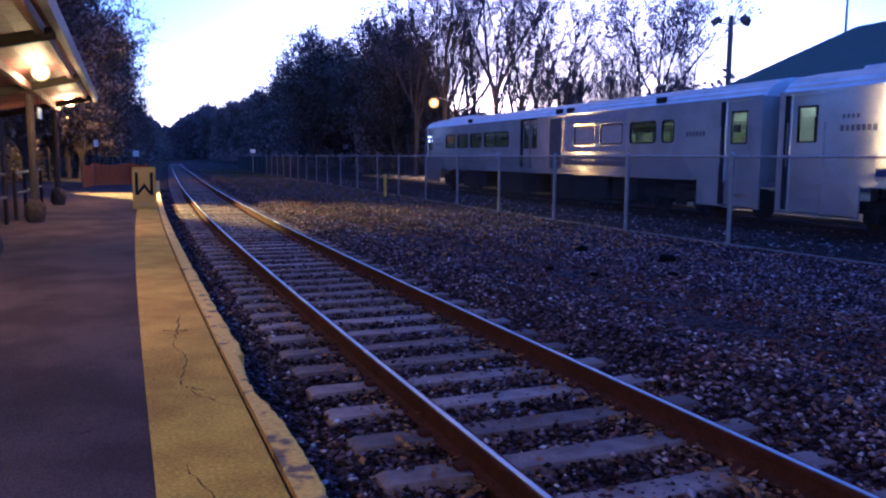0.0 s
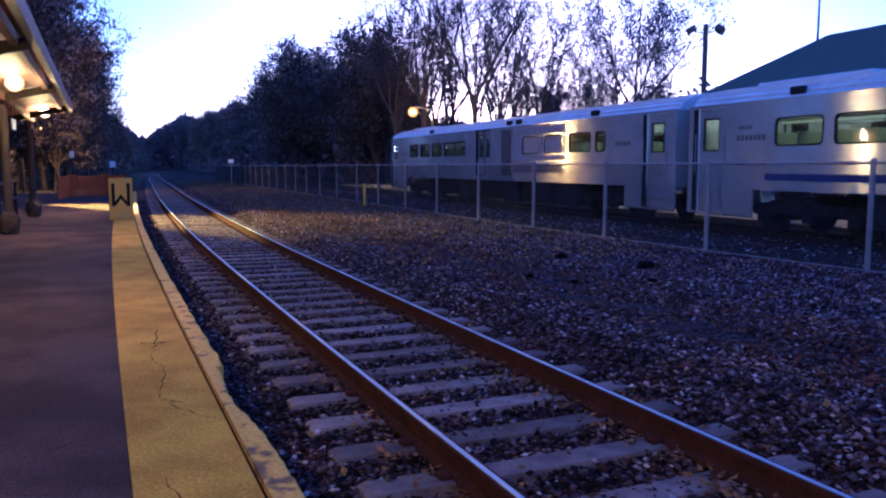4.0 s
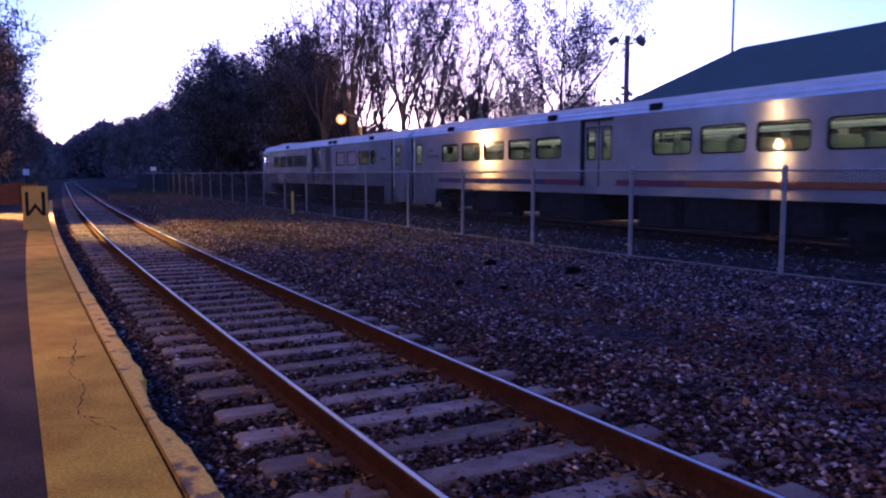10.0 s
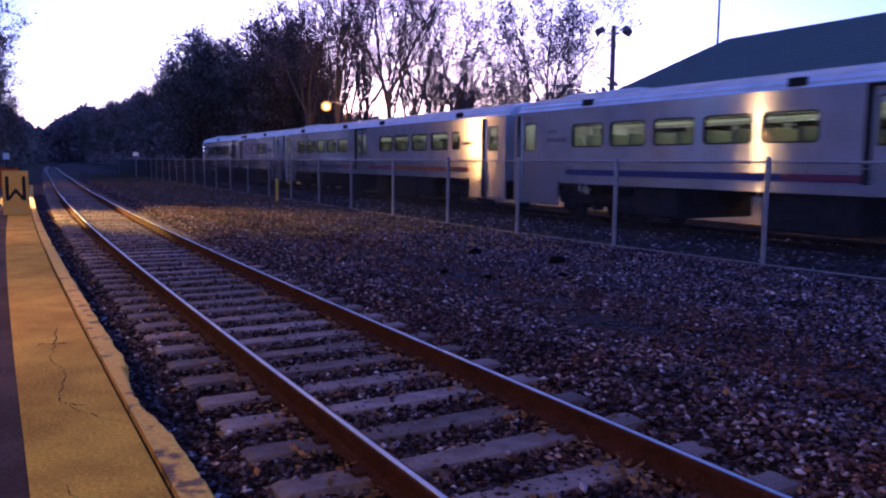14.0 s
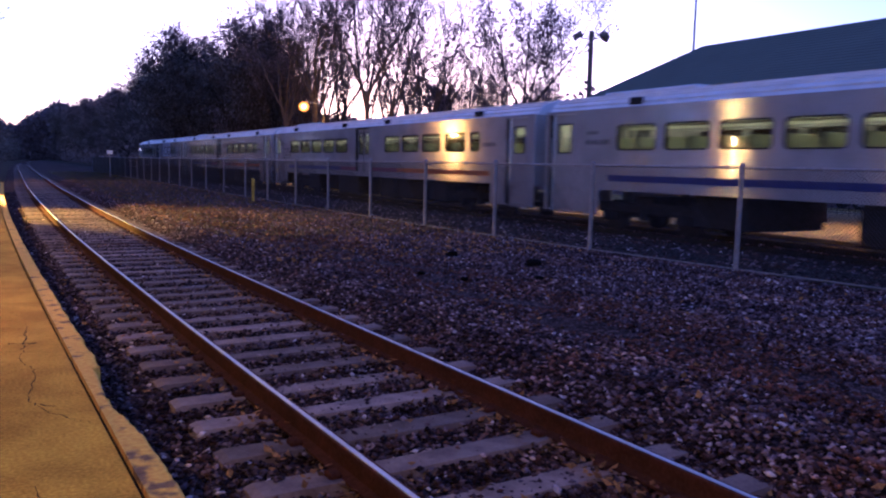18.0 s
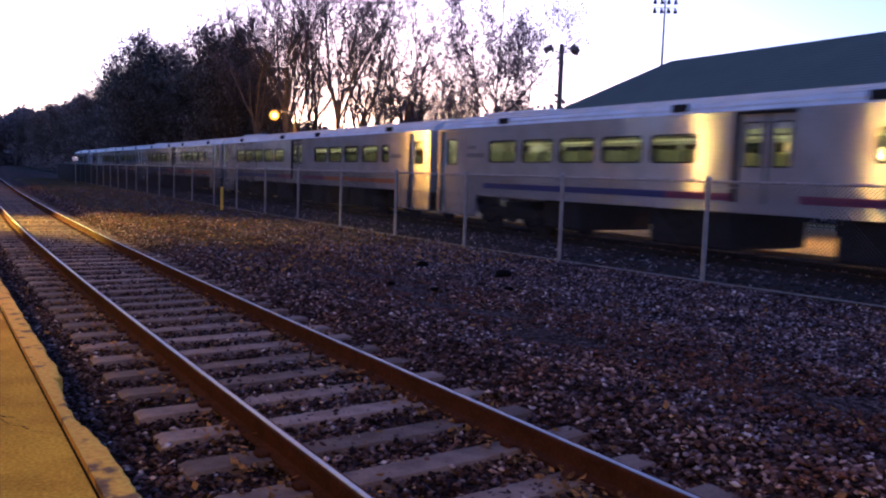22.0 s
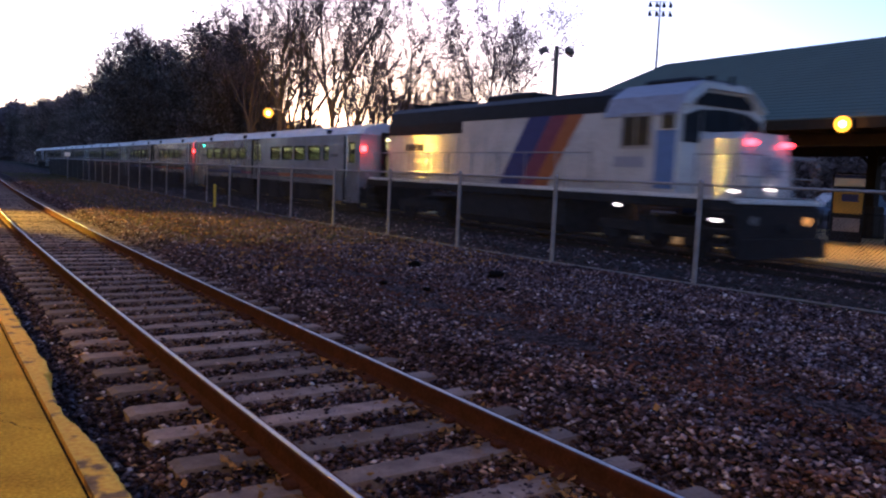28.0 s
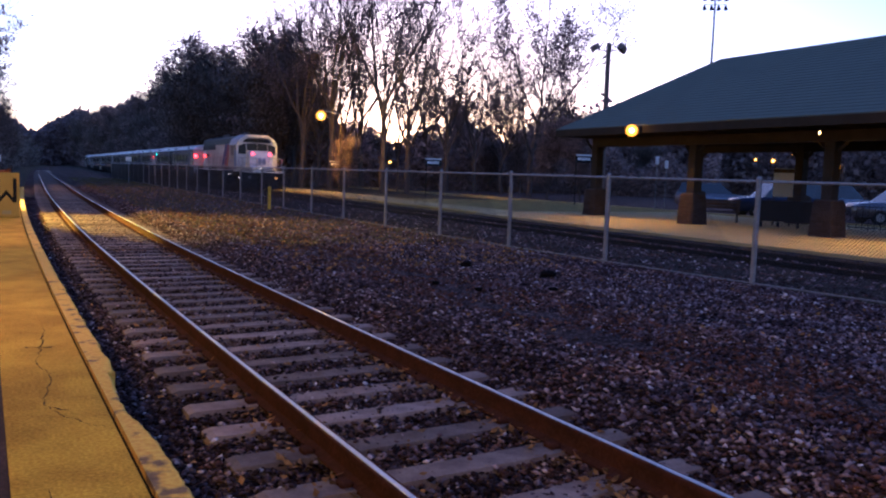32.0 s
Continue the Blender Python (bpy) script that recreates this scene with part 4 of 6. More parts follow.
def locomotive():
    lo = thing("diesel_locomotive", "white diesel locomotive, black hood top, slanted blue and orange bands", "locomotive")
    # local y: long hood forward, cab behind; length 18 m
    bm = B()
    box(bm, -1.5, -8.12, 1.2, 1.5, 9.0, 1.5, 0.03)
    part("frame", bm, M_UNDER, lo, "dark grimy side sill")
    bm = B()
    box(bm, -1.52, -8.05, 1.42, -1.5, 8.8, 1.52)
    box(bm, 1.5, -8.05, 1.42, 1.52, 8.8, 1.52)
    part("sill_stripe", bm, M_WHITE, lo)
    bm = B()
    prism(bm, [(-0.95, 1.5), (0.95, 1.5), (0.95, 3.5), (-0.95, 3.5)], -4.1, 8.3)
    hood = part("long_hood", bm, M_LOCO, lo, "soft white painted engine hood")
    bm = B()
    prism(bm, [(-0.96, 3.5), (0.96, 3.5), (0.9, 3.95), (0.65, 4.12), (-0.65, 4.12), (-0.9, 3.95)], -4.1, 8.3)
    box(bm, -0.97, 3.2, 3.12, 0.97, 8.32, 3.5)
    part("hood_top", bm, M_BLACK, hood, "black upper hood with radiator grilles")
    for y in (7.2, 5.9, 4.6):
        part("roof_fan", rod(B(), (0, y, 4.1), (0, y, 4.3), 0.5, 0.5, 18), M_BLACK, hood, "round radiator fan housing")
    part("exhaust_housing", box(B(), -0.45, 0.2, 4.1, 0.45, 2.6, 4.35, 0.06), M_BLACK, hood)
    for y0, mat, nm in ((0.99, M_BLUE, "blue_band"), (0.0, M_MAGENTA, "magenta_band"), (-0.7, M_ORANGE, "orange_band")):
        wd = {"blue_band": 0.99, "magenta_band": 0.7, "orange_band": 0.62}[nm]
        for s in (-1, 1):
            bm = B()
            x = s * 0.951
            v = [bm.verts.new(p) for p in ((x, y0, 1.5), (x, y0 - wd, 1.5), (x, y0 - 1.38 - wd, 3.5), (x, y0 - 1.38, 3.5))]
            w = [bm.verts.new((p.co.x + s * 0.028, p.co.y, p.co.z)) for p in v]
            bm.faces.new(w)
            for k in range(4):
                bm.faces.new((v[k], v[(k + 1) % 4], w[(k + 1) % 4], w[k]))
            part(nm, bm, mat, hood)
    for k in range(15):
        y = -3.7 + k * 0.78
        for s in (-1, 1):
            part("hood_door", box(B(), s * 0.963 - 0.012, y + 0.03, 1.7, s * 0.963 + 0.012, y + 0.74, 3.05, 0.006), M_LOCO, hood)
    for y, w in ((6.9, (0.12, 0.1, 0.12, 0.12, 0.1, 0.1, 0.12, 0.1)),):
        for s in (-1, 1):
            bars(hood, y, 2.55, s * 0.977, w, 0.24, M_BLACK)
    # cab
    bm = B()
    outline = [(-1.5, 1.5), (1.5, 1.5), (1.5, 3.3), (1.3, 3.75), (0.75, 4.1), (-0.75, 4.1), (-1.3, 3.75), (-1.5, 3.3)]
    prism(bm, outline, -6.5, -4.1)
    cab = part("cab", bm, M_LOCO, lo, "white cab with rounded roof")
    bm = B()
    side = [(1.53, 3.3), (1.32, 3.78), (0.76, 4.13), (-0.76, 4.13), (-1.32, 3.78), (-1.53, 3.3)]
    prism(bm, side + [(x * 0.985, z - 0.02) for x, z in side[::-1]], -6.49, -4.09)
    part("cab_roof", bm, M_PANEL, cab, "blue-grey weathered cab roof")
    for s in (-1, 1):
        bars(cab, -4.55, 2.08, s * 1.506, (0.2, 0.2, 0.2, 0.2), 0.26, M_PANEL, "number_bar")
        for a, b in ((-5.62, -4.78),):
            bm = B()
            box(bm, s * 1.505 - 0.012, a, 2.6, s * 1.505 + 0.012, b, 3.3)
            sw = part("side_window", bm, M_CABGLASS, cab)
            bm = B()
            for y0, z0, y1, z1 in ((a - 0.07, 2.53, b + 0.07, 2.6), (a - 0.07, 3.3, b + 0.07, 3.37), (a - 0.07, 2.6, a, 3.3), (b, 2.6, b + 0.07, 3.3), ((a + b) / 2 - 0.02, 2.6, (a + b) / 2 + 0.02, 3.3)):
                box(bm, s * 1.51 - 0.015, y0, z0, s * 1.51 + 0.015, y1, z1)
            part("window_frame", bm, M_GALV, sw)
    for x0, x1, z0, z1, z2 in ((-1.34, -0.86, 2.72, 3.3, 3.46), (-0.72, -0.05, 3.0, 3.46, 3.5), (0.05, 0.72, 3.0, 3.5, 3.46), (0.86, 1.34, 2.72, 3.46, 3.3)):
        bm = B()
        prism(bm, [(x0, z0), (x1, z0), (x1, z2), (x0, z1)], -6.53, -6.507)
        wp = part("windscreen_pane", bm, M_CABGLASS, cab, "dark cab windscreen")
        bm = B()
        for a, b, c, d in ((x0 - 0.035, z0 - 0.035, x1 + 0.035, z0), (x0 - 0.035, z0, x0, z1), (x1, z0, x1 + 0.035, z2)):
            box(bm, a, -6.54, b, c, -6.507, d)
        part("window_gasket", bm, M_RUBBER, wp)
    bm = B()
    prism(bm, [(-1.04, 3.55), (1.04, 3.55), (0.96, 3.7), (0.68, 3.86), (-0.68, 3.86), (-0.96, 3.7)], -6.54, -6.507)
    part("number_board", bm, M_BLACK, cab, "dark band with unlit number boards over the windscreen")
    bm = B()
    prism(bm, [(-1.38, 3.5), (-0.76, 3.93), (0.76, 3.93), (1.38, 3.5), (1.4, 3.55), (0.78, 3.98), (-0.78, 3.98), (-1.4, 3.55)], -6.65, -6.507)
    part("sun_visor", bm, M_LOCO, cab, "white roof lip over the windscreen")
    bm = B()
    box(bm, -0.7, -6.1, 4.08, 0.7, -4.6, 4.26, 0.05)
    rod(bm, (0.2, -6.5, 4.08), (0.2, -6.5, 4.3), 0.05, 0.05, 8)
    rod(bm, (-0.3, -6.3, 4.08), (-0.3, -6.3, 4.28), 0.09, 0.09, 8)
    part("roof_gear", bm, M_BLACK, cab, "roof air conditioner, bell and horn")
    # short hood
    bm = B()
    prism(bm, [(-0.84, 1.5), (0.84, 1.5), (0.84, 2.78), (0.7, 2.93), (-0.7, 2.93), (-0.84, 2.78)], -7.92, -6.5)
    for v in bm.verts:
        if v.co.y < -7.7 and v.co.z > 2.6:
            v.co.y += 0.25
    nose = part("short_hood", bm, M_LOCO, lo, "white short nose hood")
    bm = B()
    prism(bm, [(-0.26, 1.95), (-0.12, 1.95), (0.06, 2.22), (0.06, 1.95), (0.26, 1.95), (0.26, 2.4), (0.12, 2.4), (-0.06, 2.13), (-0.06, 2.4), (-0.26, 2.4)], -7.932, -7.922)
    part("emblem", bm, M_PANEL, nose, "dark angular emblem")
    for x in (-0.64, 0.64):
        bm = B()
        rod(bm, (x, -7.5, 2.7), (x, -7.88, 2.7), 0.07, 0.06, 12)
        part("red_marker_light", bm, M_TAIL, nose, "glowing red tail marker")
    for s in (-1, 1):
        bm = B()
        box(bm, s * 1.51 - 0.012, -6.45, 1.6, s * 1.51 + 0.012, -5.85, 2.95, 0.005)
        part("cab_door", bm, M_DOORBLUE, cab, "blue painted cab door")
        bm = B()
        box(bm, s * 1.512 - 0.014, -6.38, 2.98, s * 1.512 + 0.014, -6.0, 3.35)
        part("door_window", bm, M_CABGLASS, cab)
    for x in (-0.95, 0.95):
        bm = B()
        rod(bm, (x, -8.1, 1.02), (x, -8.26, 1.0), 0.1, 0.1, 12)
        part("ditch_light", bm, M_AMBER if x > 0 else M_GALV, lo, "dim amber ditch light" if x > 0 else "dark ditch light")
    for x, lights in ((-1.52, ((-4.75, 1.16, 0.07), (-7.7, 0.98, 0.1), (-8.1, 1.62, 0.08))), (1.52, ((-4.75, 1.16, 0.07), (-7.7, 0.98, 0.1)))):
        for y, z, w in lights:
            bm = B()
            box(bm, x - 0.03, y - w, z - 0.035, x + 0.03, y + w, z + 0.035, 0.01)
            part("step_light", bm, M_HEAD, lo, "lit step light")
    bm = B()
    for s in (-1, 1):
        x = s * 1.45
        for k in range(10):
            y = -3.6 + k * 1.35
            rod(bm, (x, y, 1.5), (x, y, 2.45), 0.017, 0.017, 6)
        rod(bm, (x, -3.6, 2.45), (x, 8.55, 2.45), 0.019, 0.019, 6)
        rod(bm, (x, -8.02, 2.4), (x, -7.0, 2.4), 0.019, 0.019, 6)
        for y in (-8.02, -7.0):
            rod(bm, (x, y, 1.5), (x, y, 2.4), 0.017, 0.017, 6)
    part("handrail", bm, M_GALV, lo, "grey tubular handrails")
    for x in (-1.4, -0.45, 0.45, 1.4):
        part("front_rail_post", rod(B(), (x, -8.06, 1.45), (x, -8.06, 2.42), 0.02, 0.02, 6), M_GALV, lo)
    for z in (1.95, 2.42):
        for a, b in ((-1.4, -0.45), (0.45, 1.4)):
            part("front_rail", rod(B(), (a, -8.06, z), (b, -8.06, z), 0.02, 0.02, 6), M_GALV, lo)
    part("chain", rod(B(), (-0.45, -8.06, 2.1), (0.45, -8.06, 2.1), 0.012, 0.012, 6), M_GALV, lo)
    part("end_sill", box(B(), -1.52, -8.2, 1.36, 1.52, -8.115, 1.48, 0.01), M_WHITE, lo, "white painted end sill")
    part("nose_light", box(B(), -0.12, -7.945, 1.66, 0.12, -7.915, 1.74, 0.008), M_HEAD, nose, "lit walkway light")
    bm = B()
    prism(bm, [(-1.5, 0.2), (1.5, 0.2), (1.42, 0.62), (-1.42, 0.62)], -8.42, -8.24)
    part("snow_plough", bm, M_BLACK, lo, "black plough blade")
    tail = 0.85
    for e in (-1, 1):
        bm = B()
        prism(bm, [(-1.45, 0.25), (1.45, 0.25), (1.5, 1.3), (-1.5, 1.3)], *sorted((e * 8.98 + tail * (e < 0), e * 9.08 + tail * (e < 0))))
        pilot = part("pilot", bm, M_BLACK, lo, "black pilot plate")
        for s in (-1, 1):
            for z in (0.4, 0.75, 1.1):
                a, b = sorted((e * 8.35 + tail * (e < 0), e * 8.95 + tail * (e < 0)))
                part("step", box(B(), min(s * 1.12, s * 1.5), a, z, max(s * 1.12, s * 1.5), b, z + 0.05), M_UNDER, pilot)
        part("coupler", rod(B(), (0, e * 9.05 + tail * (e < 0), 0.85), (0, e * 9.35 + tail * (e < 0), 0.85), 0.12, 0.12, 8), M_UNDER, pilot)
        bogie(lo, e * 5.4)
    bm = B()
    prism(bm, [(-1.35, 0.5), (-1.15, 0.28), (1.15, 0.28), (1.35, 0.5), (1.35, 1.2), (-1.35, 1.2)], -2.6, 2.6)
    part("fuel_tank", bm, M_UNDER, lo)
    return lo


cab_car = coach("silver cab coach at the head of the train, dimly lit inside", cab=True)
plain = coach("silver aluminium passenger coach with lit windows and a coloured band")
cars = [cab_car, plain, copy_thing(plain, Matrix()), copy_thing(plain, Matrix())]
red_a = coach("silver aluminium passenger coach with a red marker light at its end", markers="red")
red_b = coach("silver aluminium passenger coach with red and green marker lights", markers="red green")
cars += [red_a, red_b]
loco = locomotive()

# ---------------------------------------------------------------- trees
def grow(seed, height, spread=0.55, forks=5, levels=4, trunk=0.22, first=0.28, lean=0.0):
    """Limb segments of a broad-leaved tree and the ends of its twigs."""
    rng = random.Random(seed)
    segs, tips = [], []

    def limb(p, d, length, r, level):
        n = 5 if level == 0 else 4 if level == 1 else 3
        pts = [p]
        for k in range(n):
            d = (d + Vector((rng.gauss(0, 0.09), rng.gauss(0, 0.09), rng.gauss(0.05, 0.06))) * (1 + level * 0.6)).normalized()
            q = p + d * (length / n)
            r1 = r * (0.86 if level == 0 else 0.76)
            segs.append((p, q, r, r1, level))
            p, r = q, r1
            pts.append((p, d, r))
            if level < levels:
                lo = first * n if level == 0 else 0.5
                if k + 1 > lo:
                    for _ in range(forks - level if level < 2 else 2 if level == 2 else 2):
                        a = rng.uniform(0, math.tau)
                        side = d.orthogonal().normalized()
                        side.rotate(Matrix.Rotation(a, 3, d))
                        tilt = rng.uniform(0.5, 1.0) * spread * (1.25 if level else 1.0)
                        nd = (d * math.cos(tilt) + side * math.sin(tilt)).normalized()
                        limb(p, nd, length * rng.uniform(0.42, 0.62) * (1.0 - 0.25 * (k / n) if level == 0 else 0.95), r * rng.uniform(0.5, 0.68), level + 1)
        if level >= levels - 1:
            tips.append(p)

    limb(Vector((0, 0, -0.3)), Vector((lean, 0, 1)).normalized(), height * 0.66, trunk, 0)
    return segs, tips


def spread_tree(seed, height, tilt0=0.16, tilt1=0.72):
    """A stout bole that forks into long rising limbs; the twigs thin out towards their ends."""
    rng = random.Random(seed)
    segs, tips = [], []

    def turn(d, tilt):
        side = d.orthogonal().normalized()
        side.rotate(Matrix.Rotation(rng.uniform(0, math.tau), 3, d))
        return (d * math.cos(tilt) + side * math.sin(tilt)).normalized()

    def limb(p, d, length, r, level):
        n = (5, 9, 6, 4, 3)[level]
        for k in range(n):
            d = (d + Vector((rng.gauss(0, 0.08), rng.gauss(0, 0.08), rng.gauss(0.05, 0.05)))).normalized()
            q = p + d * (length / n)
            r1 = r * (0.94, 0.87, 0.82, 0.76, 0.7)[level]
            segs.append((p, q, r, r1, level))
            p, r = q, r1
            if level == 0 and k >= 2:
                for _ in range(2 if k < 4 else 3):
                    limb(p, turn(d, rng.uniform(tilt0, tilt1)), height * rng.uniform(0.45, 0.68), r * rng.uniform(0.45, 0.7), 1)
            elif level == 1 and k >= 2:
                for _ in range(1 + (rng.random() < 0.55)):
                    limb(p, turn(d, rng.uniform(0.4, 0.85)), length * rng.uniform(0.22, 0.42) * (1.15 - 0.07 * k), r * rng.uniform(0.4, 0.58), 2)
            elif level == 2 and k >= 1:
                for _ in range(1 + (rng.random() < 0.5)):
                    limb(p, turn(d, rng.uniform(0.4, 0.9)), length * rng.uniform(0.3, 0.5), r * 0.52, 3)
            elif level == 3 and k >= 1 and rng.random() < 0.6:
                limb(p, turn(d, rng.uniform(0.4, 0.9)), length * rng.uniform(0.4, 0.6), r * 0.62, 4)
        if level >= 3:
            tips.append(p)

    limb(Vector((0, 0, -0.3)), Vector((rng.gauss(0, 0.05), rng.gauss(0, 0.05), 1)).normalized(), height * 0.36, height * 0.0145, 0)
    return segs, tips


def tree(name, seed, height, leaves, leaf_size, mat, label, tilt=(0.16, 0.72), **kw):
    segs, tips = grow(seed, height, **kw) if kw else spread_tree(seed, height, *tilt)
    top = max(s[1].z for s in segs)
    k = height / top
    v, f = [], []
    for a, b, r0, r1, lv in segs:
        a, b = a * k, b * k
        n = 7 if lv == 0 else 5 if lv == 1 else 3
        q = (b - a).to_track_quat("Z", "Y")
        i = len(v)
        for p, r in ((a, max(r0 * k, 0.018)), (b, max(r1 * k, 0.013))):
            for j in range(n):
                t = j * math.tau / n
                v.append(p + q @ Vector((r * math.cos(t), r * math.sin(t), 0)))
        for j in range(n):
            f.append((i + j, i + (j + 1) % n, i + n + (j + 1) % n, i + n + j))
    root = thing(name, label, "tree")
    tr = mesh_object("trunk", v, f, M_BARK)
    tr.parent = root
    tr["label"] = "dark bark trunk and limbs"
    if leaves:
        rng, wide, each = random.Random(seed + 1), 0.38 if kw else 0.34, 22 if kw else 3
        v, f = [], []
        for n in range(leaves):
            if n % each == 0:
                clump, flat = tips[rng.randrange(len(tips))] * k, wide * rng.uniform(0.6, 1.5)
            p = clump + Vector((rng.gauss(0, flat), rng.gauss(0, flat), rng.gauss(0, flat * 0.6)))
            s = leaf_size * rng.uniform(0.5, 1.4)
            e = Euler((rng.uniform(-1.4, 1.4), rng.uniform(-1.4, 1.4), rng.uniform(0, 6.3))).to_matrix()
            i = len(v)
            for c in ((-1, 0, 0), (-0.1, -0.6, 0.1), (1, 0, 0), (-0.1, 0.6, 0.1)):
                v.append(p + e @ (Vector(c) * s))
            f.append((i, i + 1, i + 2, i + 3))
        cr = mesh_object("crown", v, f, mat)
        cr.parent = root
        cr["label"] = "thin autumn leaves" if leaves < 8000 else "dense dark autumn leaves"
    return root


BARE = "tall nearly bare tree with fine twigs at dusk"
bare = [tree("bare_tree", 21, 21, 2000, 0.07, M_FOLIAGE, BARE),
        tree("bare_tree", 34, 22, 3400, 0.075, M_FOLIAGE, BARE),
        tree("bare_tree", 55, 19, 9000, 0.085, M_FOLIAGE, "tall tree with thin brown autumn leaves at dusk", (0.3, 1.05))]
leafy = [tree("leafy_tree", 71, 15, 12500, 0.12, M_FOLIAGE, "broad tree with dark brown autumn leaves", forks=5, spread=0.75, trunk=0.24, first=0.15, levels=3),
         tree("leafy_tree", 83, 16, 13500, 0.12, M_FOLIAGE_G, "broad tree with dark green-brown leaves", forks=5, spread=0.8, trunk=0.24, first=0.1, levels=3)]


def plant(base, x, y, s=1.0, turn=0.0):
    t = copy_thing(base, pose(x, y, -0.05, 0, 0, turn))
    t.scale = (s, s, s)
    return t


rng = random.Random(12)
spots = []
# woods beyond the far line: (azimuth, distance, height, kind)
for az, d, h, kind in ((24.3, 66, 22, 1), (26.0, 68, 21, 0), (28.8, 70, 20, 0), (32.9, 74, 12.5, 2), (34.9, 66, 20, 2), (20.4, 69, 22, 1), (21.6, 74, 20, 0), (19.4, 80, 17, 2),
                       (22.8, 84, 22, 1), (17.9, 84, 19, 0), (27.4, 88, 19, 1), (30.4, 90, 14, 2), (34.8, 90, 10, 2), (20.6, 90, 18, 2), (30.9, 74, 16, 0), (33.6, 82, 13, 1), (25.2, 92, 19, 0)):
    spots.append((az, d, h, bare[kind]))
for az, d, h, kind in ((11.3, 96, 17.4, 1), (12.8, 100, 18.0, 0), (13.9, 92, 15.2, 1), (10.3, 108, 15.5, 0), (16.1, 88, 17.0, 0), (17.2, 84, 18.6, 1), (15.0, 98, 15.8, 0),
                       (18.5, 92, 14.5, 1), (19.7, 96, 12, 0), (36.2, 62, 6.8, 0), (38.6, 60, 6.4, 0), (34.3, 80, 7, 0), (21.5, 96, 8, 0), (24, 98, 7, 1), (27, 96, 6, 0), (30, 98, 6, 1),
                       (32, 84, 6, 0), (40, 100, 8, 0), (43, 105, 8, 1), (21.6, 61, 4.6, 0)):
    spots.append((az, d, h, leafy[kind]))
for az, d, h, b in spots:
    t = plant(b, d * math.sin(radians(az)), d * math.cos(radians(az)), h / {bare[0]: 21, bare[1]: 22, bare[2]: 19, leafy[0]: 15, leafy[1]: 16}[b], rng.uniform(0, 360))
# a double row beyond the far line, down to the bend
for k, (y, h) in enumerate(((98, 14.5), (108, 15.5), (119, 15), (131, 15.5), (144, 17.5), (158, 17), (173, 17.5), (189, 17), (206, 18), (224, 18), (244, 19), (266, 19), (290, 20), (318, 21), (350, 22), (385, 23))):
    plant(leafy[k % 2], far_x(y) + 7.2 + rng.uniform(-0.4, 0.8), y, h / (15 if k % 2 == 0 else 16), rng.uniform(0, 360))
    plant(leafy[(k + 1) % 2], far_x(y) + 14, y + 5, h * 1.08 / (16 if k % 2 == 0 else 15), rng.uniform(0, 360))
# trees behind the near platform
for x, y, h, k in ((-8.2, 42, 17, 1), (-6.1, 47, 16, 0), (-12, 34, 16, 0), (-13, 29, 17, 1), (-9.0, 57, 16, 1), (-5.6, 64, 14, 0), (-5.8, 74, 14, 1), (-5.8, 86, 14, 0), (-9, 42, 18, 1), (-10, 54, 18, 0),
                   (-13, 24, 16, 0), (-14, 19, 17, 1), (-4.5, 100, 13, 1), (-4.5, 118, 13, 0), (-4, 138, 13, 1), (-3, 160, 13, 0), (-1, 190, 13, 1), (-11, 66, 17, 1), (-13, 12, 17, 0), (-5.2, 51.5, 14.5, 0), (-4.7, 61.5, 14, 1), (-4.3, 70, 14, 0), (-4.4, 80, 14, 1)):
    plant(leafy[k], x, y, h / (15 if k == 0 else 16), rng.uniform(0, 360))
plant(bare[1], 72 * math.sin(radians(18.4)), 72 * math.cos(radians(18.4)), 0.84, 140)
for b, x, y in ((bare[0], 60, 96), (bare[1], 70, 92), (bare[2], 52, 104), (leafy[0], 64, 110), (leafy[1], 78, 100)):
    b.matrix_basis = pose(x, y, -0.05)


def thicket(name, count, place, size, mat, seed, label):
    """Undergrowth: crowds of leaves on low mounds."""
    rng = np.random.default_rng(seed)
    at = place(rng, count)
    s = size * rng.uniform(0.5, 1.4, (count, 1, 1))
    quad = np.array([(-1, 0, 0), (0, -0.6, 0.1), (1, 0, 0), (0, 0.6, 0.1)], float)[None] * s
    a, b = rng.uniform(0, 6.3, (count, 1)), rng.uniform(-1.3, 1.3, (count, 1))
    x, y, z = quad[..., 0], quad[..., 1], quad[..., 2]
    y, z = y * np.cos(b) - z * np.sin(b), y * np.sin(b) + z * np.cos(b)
    x, z = x * np.cos(b * 0.7) - z * np.sin(b * 0.7), x * np.sin(b * 0.7) + z * np.cos(b * 0.7)
    v = np.stack([x * np.cos(a) - y * np.sin(a), x * np.sin(a) + y * np.cos(a), z], -1) + at[:, None]
    me = bpy.data.meshes.new(name)
    me.vertices.add(count * 4)
    me.vertices.foreach_set("co", v.reshape(-1))
    me.loops.add(count * 4)
    me.loops.foreach_set("vertex_index", np.arange(count * 4))
    me.polygons.add(count)
    me.polygons.foreach_set("loop_start", np.arange(count) * 4)
    me.update(calc_edges=True)
    me.materials.append(mat)
    return tagged(new(name, me), label, "undergrowth", kind="stuff")


def along(az0, az1, d0, d1, h, lo=0.65):
    def place(rng, n):
        az, d = np.radians(rng.uniform(az0, az1, n)), rng.uniform(d0, d1, n)
        top = h * (lo + (1 - lo) * np.sin(az * 61) * np.sin(az * 23 + 1)) * (0.8 + 0.2 * np.sin(d))
        return np.stack([d * np.sin(az), d * np.cos(az), top * rng.uniform(0, 1, n) ** 0.9], 1)
    return place


